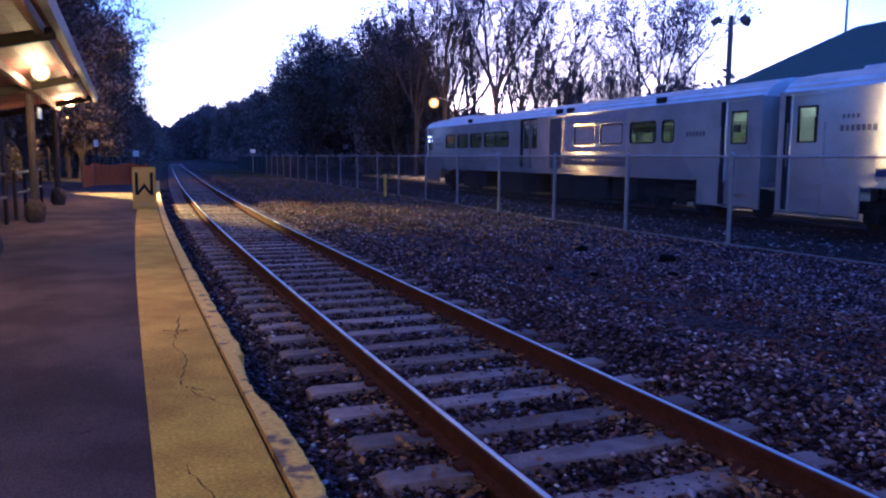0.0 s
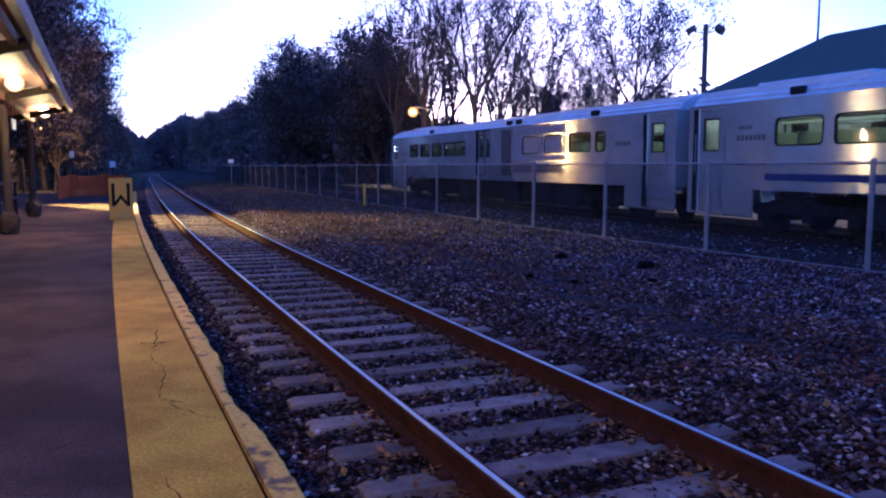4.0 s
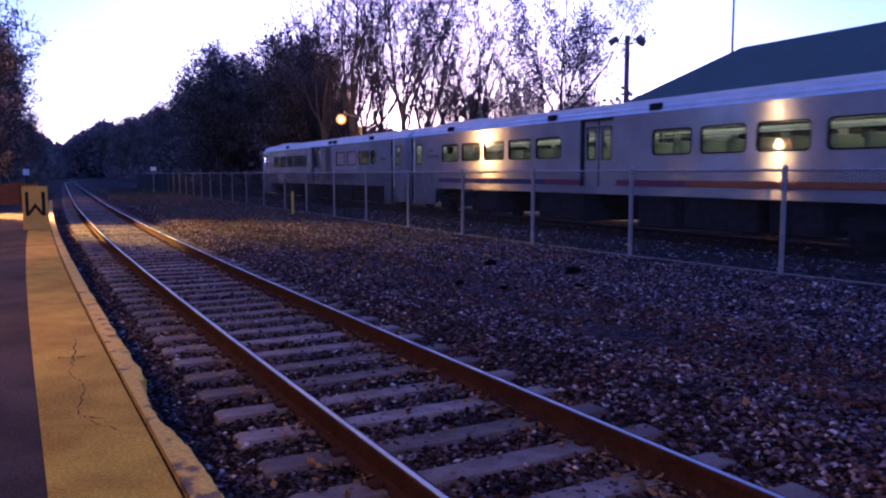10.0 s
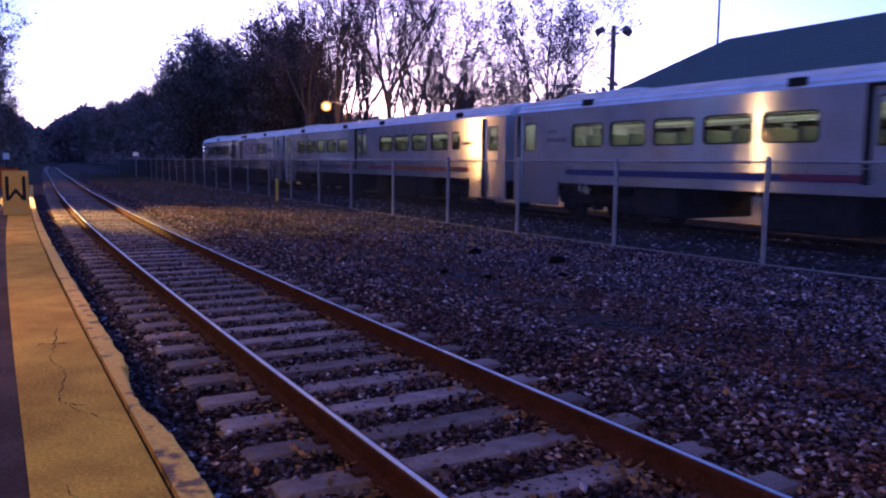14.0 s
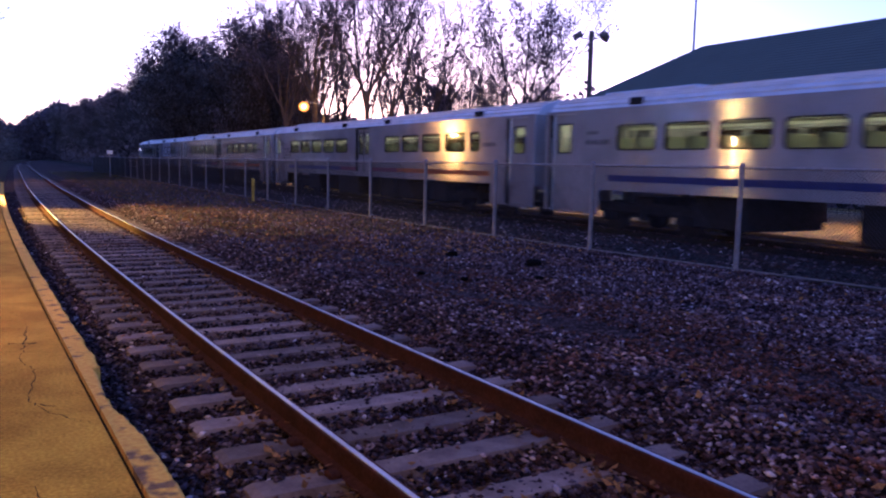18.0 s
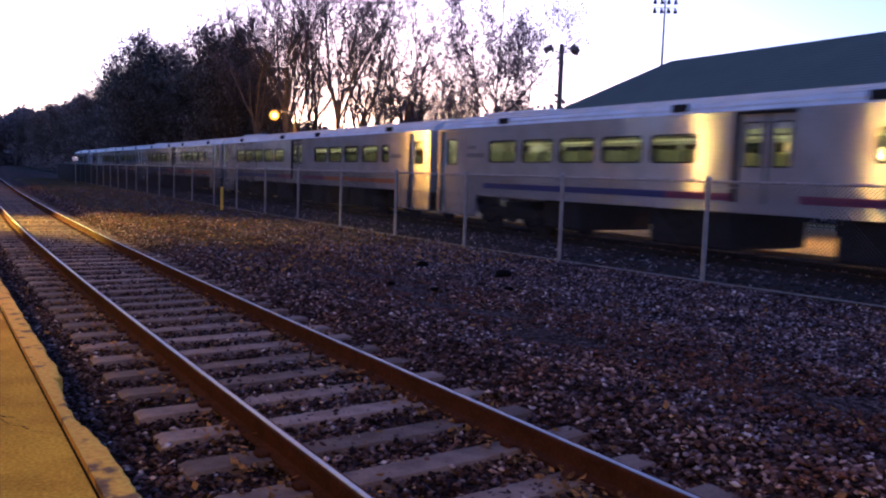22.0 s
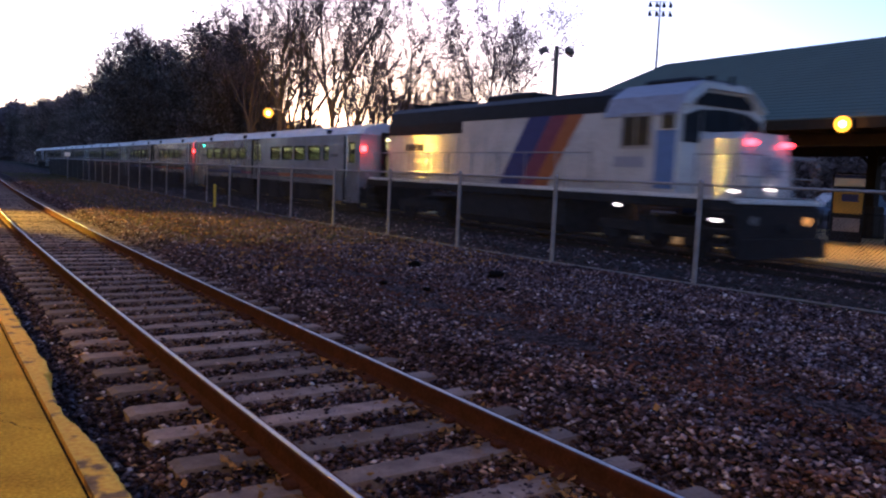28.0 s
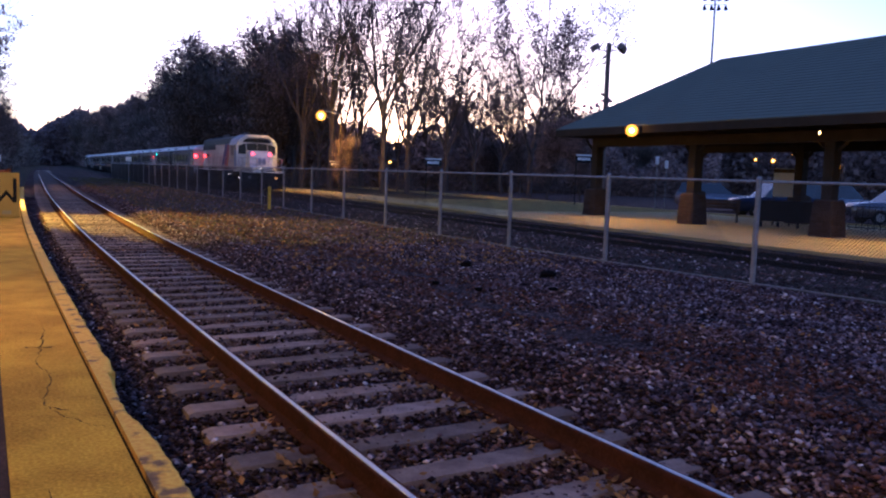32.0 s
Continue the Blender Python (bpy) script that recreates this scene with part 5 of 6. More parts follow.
def beside(fx, o0, o1, y0, y1, h):
    def place(rng, n):
        y = y0 + (y1 - y0) * rng.uniform(0, 1, n)
        x = np.array([fx(q) for q in y]) + rng.uniform(o0, o1, n)
        return np.stack([x, y, h * (0.6 + 0.4 * np.sin(y * 0.31) * np.sin(x + y * 0.17)) * rng.uniform(0, 1, n)], 1)
    return place


thicket("woodland_undergrowth", 90000, along(14, 48, 84, 112, 7.5), 0.24, M_FOLIAGE, 1, "dark leafless undergrowth along the wood's edge")
thicket("woodland_undergrowth", 22000, beside(far_x, 5, 18, 88, 420, 8), 0.5, M_FOLIAGE, 2, "dark woods lining the railway in the distance")
thicket("woodland_undergrowth", 16000, beside(near_x, -20, -9.5, 28, 130, 8), 0.3, M_FOLIAGE_G, 3, "dark shrubs behind the platform")
thicket("woodland_undergrowth", 12000, beside(near_x, -18, -6, 130, 400, 12), 0.5, M_FOLIAGE_G, 4, "dark woods lining the railway in the distance")
# Never in view: this ring is added to hold skylight off the ground.
thicket("woodland_undergrowth", 30000, along(-200, -16, 28, 44, 10), 0.6, M_FOLIAGE_G, 7, "unseen shrubs added round the back to block skylight")
thicket("distant_woods", 120000, along(34, 115, 112, 150, 14, 0.86), 0.42, M_FOLIAGE, 8, "distant dark trees beyond the parking area")

def skyline(az0, az1, d0, d1, knots):
    """A wood whose tops rise to given angles, (azimuth, angle), seen from the platform end."""
    def place(rng, n):
        az, d = rng.uniform(az0, az1, n), rng.uniform(d0, d1, n)
        top = 1.65 + d * np.tan(np.radians(np.interp(az, *zip(*knots)))) * (0.93 + 0.03 * np.sin(az * 3.7) + 0.05 * np.sin(az * 1.9 + 1) + 0.02 * np.sin(az * 13.3) + 0.025 * np.sin(az * 29.1 + 2) * np.sin(az * 5.3) + rng.normal(0, 0.03, n))
        a = np.radians(az)
        return np.stack([d * np.sin(a), d * np.cos(a), top * rng.uniform(0, 1, n) ** 0.95], 1)
    return place


# Paler than the nearer leaves: distance haze put into the leaf colour.
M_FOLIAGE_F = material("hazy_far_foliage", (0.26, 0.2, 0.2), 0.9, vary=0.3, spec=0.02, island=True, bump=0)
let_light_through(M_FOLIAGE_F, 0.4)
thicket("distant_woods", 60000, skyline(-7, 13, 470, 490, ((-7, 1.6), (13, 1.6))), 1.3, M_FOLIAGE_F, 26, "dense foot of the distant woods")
thicket("distant_woods", 40000, along(34, 115, 136, 152, 10, 0.9), 0.8, M_FOLIAGE, 27, "dense dark woods beyond the parking area")
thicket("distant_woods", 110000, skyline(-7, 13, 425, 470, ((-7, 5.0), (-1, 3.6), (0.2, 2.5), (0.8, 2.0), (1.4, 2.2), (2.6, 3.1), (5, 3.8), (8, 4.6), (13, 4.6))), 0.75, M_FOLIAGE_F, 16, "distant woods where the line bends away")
thicket("distant_woods", 110000, along(13, 50, 116, 138, 11, 0.8), 0.34, M_FOLIAGE, 18, "hazy band of woods behind the bare trees")

# ---------------------------------------------------------------- far platform and pavilion
bm = B()
ys = steps(-60, 68, 1.0, 4.0, 60)
rows = []
for y in ys:
    x = far_x(y) + 1.7
    e = 31.5 if y < 44.5 else 21.6
    rows.append([bm.verts.new(p) for p in ((x, y, -0.3), (e, y, -0.3), (e, y, FAR_Z), (x, y, FAR_Z))])
for r, q in zip(rows, rows[1:]):
    for k in range(4):
        bm.faces.new((r[k], r[(k + 1) % 4], q[(k + 1) % 4], q[k]))
bm.faces.new(rows[0][::-1]), bm.faces.new(rows[-1])
fp = tagged(part("platform_far", bm, M_CONCRETE), "pale concrete platform lit by sodium lamps", "platform", kind="structure")
bm = B()
path = [(far_x(y) + 1.72, y, far_slope(y)) for y in ys if y >= 29]
sweep(bm, [(0, FAR_Z + 0.004), (0.5, FAR_Z + 0.004), (0.5, FAR_Z + 0.014), (0, FAR_Z + 0.014)], path)
part("warning_strip", bm, M_YELLOW, fp, "yellow platform edge strip")
bm = B()
box(bm, 20.6, 30.5, -0.2, 31.3, 43.9, FAR_Z + 0.03, 0.02)
tagged(part("lawn", bm, M_LAWN), "strip of dry lit grass behind the far platform", "lawn", kind="structure")
bm = B()
box(bm, 31.5, -60, -0.3, 95, 88, 0.0)
tagged(part("parking_lot", bm, M_ASPHALT), "dark asphalt parking area behind the station", "parking lot", kind="structure")
bm = B()
box(bm, 31.35, -60, -0.2, 31.5, 88, 0.16, 0.02)
tagged(part("kerb", bm, M_CONCRETE), "pale concrete kerb of the parking area", "kerb", kind="structure")

pav = thing("pavilion", "open station pavilion with a big hipped slate-grey roof on brick piers", "pavilion")
EX0, EX1, EY0, EY1, EZ, RX, RY0, RY1, RZ = 21.2, 30.8, -14.5, 28.5, 3.8, 26.0, -9.7, 23.7, 6.85


def roof_face(name, a, b, c, d):
    """A roof plane between eave points a, b and ridge points c, d, laid in courses."""
    a, b, c, d = (Vector(p) for p in (a, b, c, d))
    n = (b - a).cross(d - a).normalized()
    if n.z < 0:
        n = -n
    bm = B()
    q = [bm.verts.new(p) for p in ((a, b, c, d) if (c - d).length > 0.01 else (a, b, c))]
    w = [bm.verts.new(p.co - n * 0.12) for p in q]
    bm.faces.new(q), bm.faces.new(w[::-1])
    for k in range(len(q)):
        bm.faces.new((q[k], w[k], w[(k + 1) % len(q)], q[(k + 1) % len(q)]))
    deck = part(name, bm, M_SHINGLE, pav, "slate-grey shingle slope")
    rows_ = 26
    for k in range(rows_):
        u0, u1 = k / rows_, (k + 1) / rows_ + 0.006
        p = [a.lerp(d, u0), b.lerp(c, u0), b.lerp(c, min(1, u1)), a.lerp(d, min(1, u1))]
        bm = B()
        lo, hi = n * 0.02, n * 0.006
        pts = [p[0] + lo, p[1] + lo, p[2] + hi, p[3] + hi]
        if (pts[1] - pts[0]).length < 0.3:
            continue
        t = [bm.verts.new(x) for x in pts]
        g = [bm.verts.new(x - n * 0.02) for x in pts]
        bm.faces.new(t)
        for j in range(4):
            bm.faces.new((t[j], g[j], g[(j + 1) % 4], t[(j + 1) % 4]))
        part("shingle_course", bm, M_SHINGLE, deck)


P00, P10, P11, P01 = (EX0, EY0, EZ), (EX1, EY0, EZ), (EX1, EY1, EZ), (EX0, EY1, EZ)
R0, R1 = (RX, RY0, RZ), (RX, RY1, RZ)
roof_face("roof", P00, P01, R1, R0)
roof_face("roof", P11, P10, R0, R1)
roof_face("roof", P01, P11, R1, R1)
roof_face("roof", P10, P00, R0, R0)
bm = B()
for a, b in (((EX0, EY0), (EX0 + 0.06, EY1)), ((EX1 - 0.06, EY0), (EX1, EY1)), ((EX0 + 0.06, EY1 - 0.06), (EX1 - 0.06, EY1)), ((EX0 + 0.06, EY0), (EX1 - 0.06, EY0 + 0.06))):
    box(bm, a[0], a[1], EZ - 0.3, b[0], b[1], EZ - 0.02)
part("fascia", bm, M_BEAM, pav, "brown timber fascia board")
bm = B()
for x in (22.75, 29.1):
    box(bm, x - 0.16, EY0 + 1, 3.1, x + 0.16, EY1 - 1.1, 3.46, 0.02)
part("beam", bm, M_BEAM, pav, "brown timber beam under the eave")
for k in range(40):
    y = EY0 + 0.8 + k * 1.07
    bm = B()
    box(bm, EX0 + 0.1, y - 0.05, 3.5, EX1 - 0.1, y + 0.05, 3.68)
    part("joist", bm, M_BEAM, pav)
bm = B()
box(bm, EX0 + 0.08, EY0 + 0.08, 3.69, EX1 - 0.08, EY1 - 0.08, 3.73)
part("soffit", bm, M_BEAM, pav, "brown boarded soffit")


def pier(x, y, parent):
    bm = B()
    lo = [(-0.4, -0.4), (0.4, -0.4), (0.4, 0.4), (-0.4, 0.4)]
    rings = []
    for s, z in ((1.0, FAR_Z - 0.05), (0.82, 1.2), (0.7, 1.27)):
        rings.append([bm.verts.new((px * s, py * s, z)) for px, py in lo])
    for r, q in zip(rings, rings[1:]):
        for k in range(4):
            bm.faces.new((r[k], r[(k + 1) % 4], q[(k + 1) % 4], q[k]))
    bm.faces.new(rings[-1])
    p = part("pier", bm, M_MORTAR, parent, "battered brown brick pier", m=pose(x, y, 0))
    return p


piers = []
for x in (22.9, 29.1):
    for k in range(8):
        y = 27.6 - 5.75 * k
        piers.append((pier(x, y, pav), x, y))
        bm = B()
        box(bm, -0.19, -0.19, 1.24, 0.19, 0.19, 3.5, 0.02)
        part("column", bm, M_BEAM, piers[-1][0], "brown timber column")
        bm = B()
        for s in (-1, 1):
            rod(bm, (0, s * 0.1, 2.75), (0, s * 0.85, 3.45), 0.07, 0.07, 4)
        part("bracket", bm, M_BEAM, piers[-1][0])
# bricks of the piers by the track
bm = B()
box(bm, -0.105, -0.05, 0, 0.105, 0.05, 0.062, 0.006)
me_b = bpy.data.meshes.new("brick")
bm.to_mesh(me_b)
bm.free()
me_b.materials.append(M_BRICK)
for p, x, y in piers[:5]:
    for row in range(15):
        z = FAR_Z - 0.02 + row * 0.078
        half = 0.4 * (1 - 0.18 * (z - 0.05) / 1.15) - 0.028
        for side in (0, 3):
            n = 3
            for k in range(n):
                u = -half + (k + 0.5 + (0.25 if row % 2 else -0.0) * 0.5) * (2 * half / n)
                o = new("brick", me_b)
                o.parent = p
                o.matrix_basis = (pose(-half, u, z, 0, 0, 90) if side == 0 else pose(u, half, z, 0, 0, 0) if side == 2 else pose(u, -half, z, 0, 0, 0))

# lamps of the pavilion
def eave_lamp(x, y, z, watts=400):
    la = thing("eave_lamp", "glowing sodium floodlight under the pavilion eave", "lamp", pose(x, y, z), "pavilion lamps")
    bm = B()
    box(bm, 0.14, -0.16, -0.12, 0.25, 0.16, 0.16, 0.02)
    part("housing", bm, M_BLACK, la, "dark lamp housing on the fascia")
    bm = B()
    ball(bm, (-0.12, 0, 0), 0.11, 14)
    part("bulb", bm, M_BULB, la, "glowing sodium lens")
    # halo of the floodlight, added as a glowing ball
    part("halo_shell", ball(B(), (-0.12, 0, 0), 0.23, 16), M_HALO, la, "glowing amber shell standing for the lamp's halo", smooth=True)
    spot = new("pavilion_light", bpy.data.lights.new("pavilion_light", "SPOT"))
    spot.data.energy, spot.data.color, spot.data.shadow_soft_size = watts, (1.0, 0.5, 0.025), 0.1
    spot.data.spot_size, spot.data.spot_blend = radians(150), 0.7
    spot.matrix_world = look((x - 0.2, y, z - 0.3), (x - 0.6, y - 0.2, 0))


eave_lamp(20.95, 23.18, 3.58)
eave_lamp(20.95, 12.52, 3.58)
eave_lamp(20.95, 1.9, 3.58)
eave_lamp(20.95, -9.0, 3.58)

# ---------------------------------------------------------------- near shelter
CANOPY_SLOPE = -0.0288


def canopy_c(y):
    """The canopy is straight; it follows the track where the platform begins."""
    return 2.51 + CANOPY_SLOPE * (y - 9.46)


def shelter_x(y):
    return canopy_c(y) - 4.55


sh = thing("platform_canopy", "timber platform canopy with a lean-to roof lit by warm lamps", "canopy")
SY0, SY1 = -12.0, 26.7
for y in (-7.0, -0.7, 5.5, 11.9, 18.4, 24.7):
    x = shelter_x(y)
    bm = B()
    rod(bm, (x, y, 0.6), (x, y, 2.9), 0.085, 0.08, 8)
    part("post", bm, M_WOOD, sh, "round timber post")
    bm = B()
    bmesh.ops.create_icosphere(bm, subdivisions=3, radius=1)
    for v in bm.verts:
        v.co = Vector((v.co.x * 0.2, v.co.y * 0.2, v.co.z * 0.3 + 0.22)) * (1 + 0.18 * noise.noise(v.co * 2.2 + Vector((y, 0, 0))))
        v.co.z = max(v.co.z, 0) + PLAT_Z
    bmesh.ops.translate(bm, verts=bm.verts, vec=(x, y, -0.02))
    part("plinth", bm, M_FOOTING, sh, "rough stone post footing")
    bm = B()
    xe = canopy_c(y) - 3.62
    for a, b in (((x - 2.2, 2.45), (xe + 0.05, 3.2)),):
        prism(bm, [(a[0], a[1]), (b[0], b[1]), (b[0], b[1] + 0.16), (a[0], a[1] + 0.16)], y - 0.06, y + 0.06)
    part("rafter", bm, M_BEAM, sh)
for o, z in ((-6.6, 2.62), (-4.55, 2.98), (-3.75, 3.24)):
    bm = B()
    sweep(bm, [(o - 0.05, z), (o + 0.05, z), (o + 0.05, z + 0.14), (o - 0.05, z + 0.14)], [(canopy_c(y), y, CANOPY_SLOPE) for y in steps(SY0, SY1, 2, 2)])
    part("purlin", bm, M_PURLIN, sh, "purlin in a lamplit ochre tone")
for k in range(16):
    o0, o1 = -7.6 + k * 0.25, -7.6 + (k + 1) * 0.25 - 0.012
    z0 = 2.62 + (o0 + 7.0) * 0.205
    z1 = 2.62 + (o1 + 7.0) * 0.205
    bm = B()
    sweep(bm, [(o0, z0 + 0.15), (o1, z1 + 0.15), (o1, z1 + 0.18), (o0, z0 + 0.18)], [(canopy_c(y), y, CANOPY_SLOPE) for y in steps(SY0, SY1, 2, 2)])
    part("roof_board", bm, M_BOARD, sh)
bm = B()
sweep(bm, [(-7.65, 2.7), (-3.5, 3.54), (-3.5, 3.58), (-7.65, 2.75)], [(canopy_c(y), y, CANOPY_SLOPE) for y in steps(SY0, SY1, 2, 2)])
part("roof_covering", bm, M_SHINGLE, sh)
bm = B()
sweep(bm, [(-3.58, 3.28), (-3.48, 3.28), (-3.44, 3.42), (-3.48, 3.4), (-3.56, 3.34)], [(canopy_c(y), y, CANOPY_SLOPE) for y in steps(SY0, SY1 + 0.1, 2, 2)])
part("gutter", bm, M_GALV, sh, "pale metal gutter along the roof edge")
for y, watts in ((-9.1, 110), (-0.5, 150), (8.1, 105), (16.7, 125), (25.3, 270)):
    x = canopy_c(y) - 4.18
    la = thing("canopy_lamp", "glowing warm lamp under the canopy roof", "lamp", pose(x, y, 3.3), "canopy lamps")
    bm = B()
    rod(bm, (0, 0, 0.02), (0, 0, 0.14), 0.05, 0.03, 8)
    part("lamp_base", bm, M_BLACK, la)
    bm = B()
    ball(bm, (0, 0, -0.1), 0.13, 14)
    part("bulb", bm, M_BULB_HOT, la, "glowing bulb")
    # the bulb's halo, put in as a thin glowing shell
    part("halo_shell", ball(B(), (0, 0, -0.1), 0.17, 16), M_HALO_THIN, la, "glowing amber shell standing for the lamp's halo", smooth=True)
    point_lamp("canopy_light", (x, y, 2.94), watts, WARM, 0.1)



def handrail(x0, y0, x1, y1, z0, z1, posts, label):
    r = thing("handrail", label, "railing", group="ramp railings")
    for h in (1.0, 0.55):
        bm = B()
        rod(bm, (x0, y0, z0 + h), (x1, y1, z1 + h), 0.04, 0.04, 8)
        part("rail_pipe", bm, M_HANDRAIL, r)
    for k in range(posts):
        u = k / (posts - 1)
        p = Vector((x0, y0, z0)).lerp(Vector((x1, y1, z1)), u)
        bm = B()
        rod(bm, p, p + Vector((0, 0, 1.0)), 0.04, 0.04, 8)
        part("rail_post", bm, M_HANDRAIL, r)


RAILL = "dark varnished pipe handrail beside the canopy posts"
handrail(-2.6, 12.5, -2.75, 17.8, PLAT_Z, PLAT_Z, 4, RAILL)
handrail(-2.75, 19.0, -2.85, 24.2, PLAT_Z, PLAT_Z, 4, RAILL)
handrail(-3.9, 12.5, -4.2, 24.0, PLAT_Z, PLAT_Z, 6, RAILL)

# the whistle board
ws = thing("warning_board", "yellow board sign with a black letter W standing on the platform", "sign", pose(-0.17, 22.25, PLAT_Z))
bm = B()
box(bm, -0.29, -0.02, 0.0, 0.29, 0.02, 1.1, 0.008)
part("board", bm, M_SIGN_Y, ws, "yellow painted board")
bm = B()
for u in (-1, 1):
    box(bm, u * 0.185 - 0.04, -0.027, 0.36, u * 0.185 + 0.04, -0.021, 0.96)
    a, b = [(u * 0.145, 0.36), (u * 0.145, 0.48), (0.0, 0.68), (0.0, 0.55)], (-0.027, -0.021)
    prism(bm, a, *b)
lt = part("letter", bm, M_BLACK, ws)
bm = B()
box(bm, -0.1, -0.026, 0.07, 0.1, -0.0215, 0.16)
part("label_plate", bm, M_CONCRETE, ws)
bm = B()
for s in (-1, 1):
    rod(bm, (s * 0.25, 0.02, 0.95), (s * 0.25, 0.5, 0.0), 0.02, 0.02, 4)
part("strut", bm, M_WOOD, ws, "wooden back strut")
lt["label"] = "bold black capital letter"

# cracks and joints in the yellow strip
crack([(0.2, 7.26), (0.16, 6.57), (0.12, 5.99), (0.19, 5.62), (0.14, 5.06), (0.13, 4.94), (0.2, 4.7), (0.3, 4.52), (0.42, 4.37)], 0.0045, 1)
crack([(0.05, 6.54), (0.16, 6.5), (0.26, 6.49)], 0.014, 2)
crack([(0.18, 4.86), (0.25, 4.76)], 0.012, 3)
crack([(-0.12, 6.36), (0.44, 6.1)], 0.004, 4)
crack([(-0.28, 11.64), (0.3, 11.4)], 0.005, 5)
crack([(0.1, 3.6), (0.2, 3.2), (0.16, 2.7)], 0.004, 6)
crack([(-0.2, 16.2), (0.24, 16.0)], 0.006, 7)

crack([(-3.4, 11.9), (-1.76, 11.77), (-1.03, 11.73), (-0.27, 11.82)], 0.012, 8)
crack([(-1.9, 4.5), (-0.38, 4.21), (-0.12, 4.33)], 0.004, 9)
crack([(-2.4, 18.0), (-1.2, 17.8), (-0.4, 17.9)], 0.01, 10)

# ---------------------------------------------------------------- along the fence
bm = B()
rod(bm, (0, 0, -0.1), (0, 0, 0.9), 0.06, 0.06, 12)
ball(bm, (0, 0, 0.9), 0.06)
tagged(part("bollard", bm, M_YPOST, m=pose(9.0, 31.0, 0)), "yellow painted steel bollard beside the fence", "bollard")

sp = thing("line_sign", "small white sign on a thin post by the fence", "sign", pose(8.5, 71.0, 0))
bm = B()
rod(bm, (0, 0, -0.1), (0, 0, 2.1), 0.03, 0.03, 8)
part("post", bm, M_GALV, sp)
bm = B()
box(bm, -0.22, -0.045, 1.95, 0.22, -0.03, 2.27, 0.006)
part("sign_plate", bm, M_WHITE, sp, "white metal plate")

# a dark cable lying on the ballast
bm = B()
sweep(bm, [(-0.02, 0.0), (0.02, 0.0), (0.02, 0.03), (-0.02, 0.03)], [(9.7 - 0.28 * j + 0.05 * math.sin(j * 1.3), 4.7 + 0.22 * j, -1.2) for j in range(11)])
tagged(part("loose_cable", bm, M_RUBBER), "black cable lying on the ballast", "cable")

# ---------------------------------------------------------------- near platform, far end
nt = thing("safety_netting", "sagging orange plastic safety netting at the platform end", "netting")
corners = [(-2.7, 36.2), (-2.45, 39.6), (-0.95, 41.6), (-0.1, 40.4)]
for (x0, y0), (x1, y1) in zip(corners, corners[1:]):
    bm = B()
    n = 18
    for k in range(n + 1):
        u = k / n
        sag = 0.1 * math.sin(u * math.pi)
        x, y = x0 + (x1 - x0) * u, y0 + (y1 - y0) * u
        rod(bm, (x, y, PLAT_Z + 0.03), (x + 0.02 * math.sin(k * 1.9), y, PLAT_Z + 1.05 - sag), 0.022, 0.022, 4)
    for j in range(9):
        z = 0.05 + j * 0.12
        for k in range(n):
            u, w = k / n, (k + 1) / n
            s0, s1 = 0.1 * math.sin(u * math.pi) * z, 0.1 * math.sin(w * math.pi) * z
            rod(bm, (x0 + (x1 - x0) * u, y0 + (y1 - y0) * u, PLAT_Z + z - s0), (x0 + (x1 - x0) * w, y0 + (y1 - y0) * w, PLAT_Z + z - s1), 0.03, 0.03, 4)
    part("net_panel", bm, M_ORANGE_NET, nt, "orange plastic mesh panel")
for x, y in corners:
    bm = B()
    rod(bm, (x, y, PLAT_Z - 0.02), (x, y, PLAT_Z + 1.2), 0.03, 0.03, 6)
    part("stake", bm, M_WOOD, nt)

for x, y, h, w in ((-0.72, 47.0, 1.62, 0.3), (-2.5, 43.0, 2.1, 0.2)):
    s2 = thing("platform_sign", "small pale sign on a dark post", "sign", pose(x, y, PLAT_Z - 0.02), "platform signs")
    bm = B()
    rod(bm, (0, 0, 0), (0, 0, h), 0.03, 0.03, 8)
    part("post", bm, M_BLACK, s2)
    bm = B()
    box(bm, -w / 2, -0.05, h - 0.25, w / 2, -0.032, h + 0.08, 0.006)
    part("sign_plate", bm, M_WHITE, s2)

hs = thing("hanging_sign", "pale sign board hanging under the canopy", "sign", pose(-2.25, 19.9, 2.7))
bm = B()
box(bm, -0.06, -0.3, -0.24, -0.03, 0.3, 0.0, 0.006)
part("sign_board", bm, M_WHITE, hs)
bm = B()
for y in (-0.25, 0.25):
    rod(bm, (-0.045, y, 0), (-0.045, y, 0.35), 0.008, 0.008, 6)
part("hanger", bm, M_BLACK, hs)

# ---------------------------------------------------------------- light poles
fl = thing("floodlight_pole", "tall timber pole with two floodlights turned off", "light pole", pose(28.96, 34.44, 0))
bm = B()
rod(bm, (0, 0, -0.2), (0, 0, 9.2), 0.19, 0.13, 10)
part("pole", bm, M_POLE, fl, "weathered timber pole")
for s, dz in ((-1, 0.0), (1, -0.02)):
    bm = B()
    rod(bm, (0, 0, 8.7), (s * 0.5, -0.3 * s, 8.85), 0.03, 0.03, 6)
    part("arm", bm, M_BLACK, fl)
    bm = B()
    prism(bm, [(-0.3, -0.18), (0.3, -0.18), (0.24, 0.16), (-0.24, 0.16)], -0.18, 0.18)
    part("floodlight", bm, M_POLE, fl, "grey-brown floodlight box", m=pose(s * 0.62, -0.4 * s, 8.95 + dz, 25 * s, 20 * s, 30))


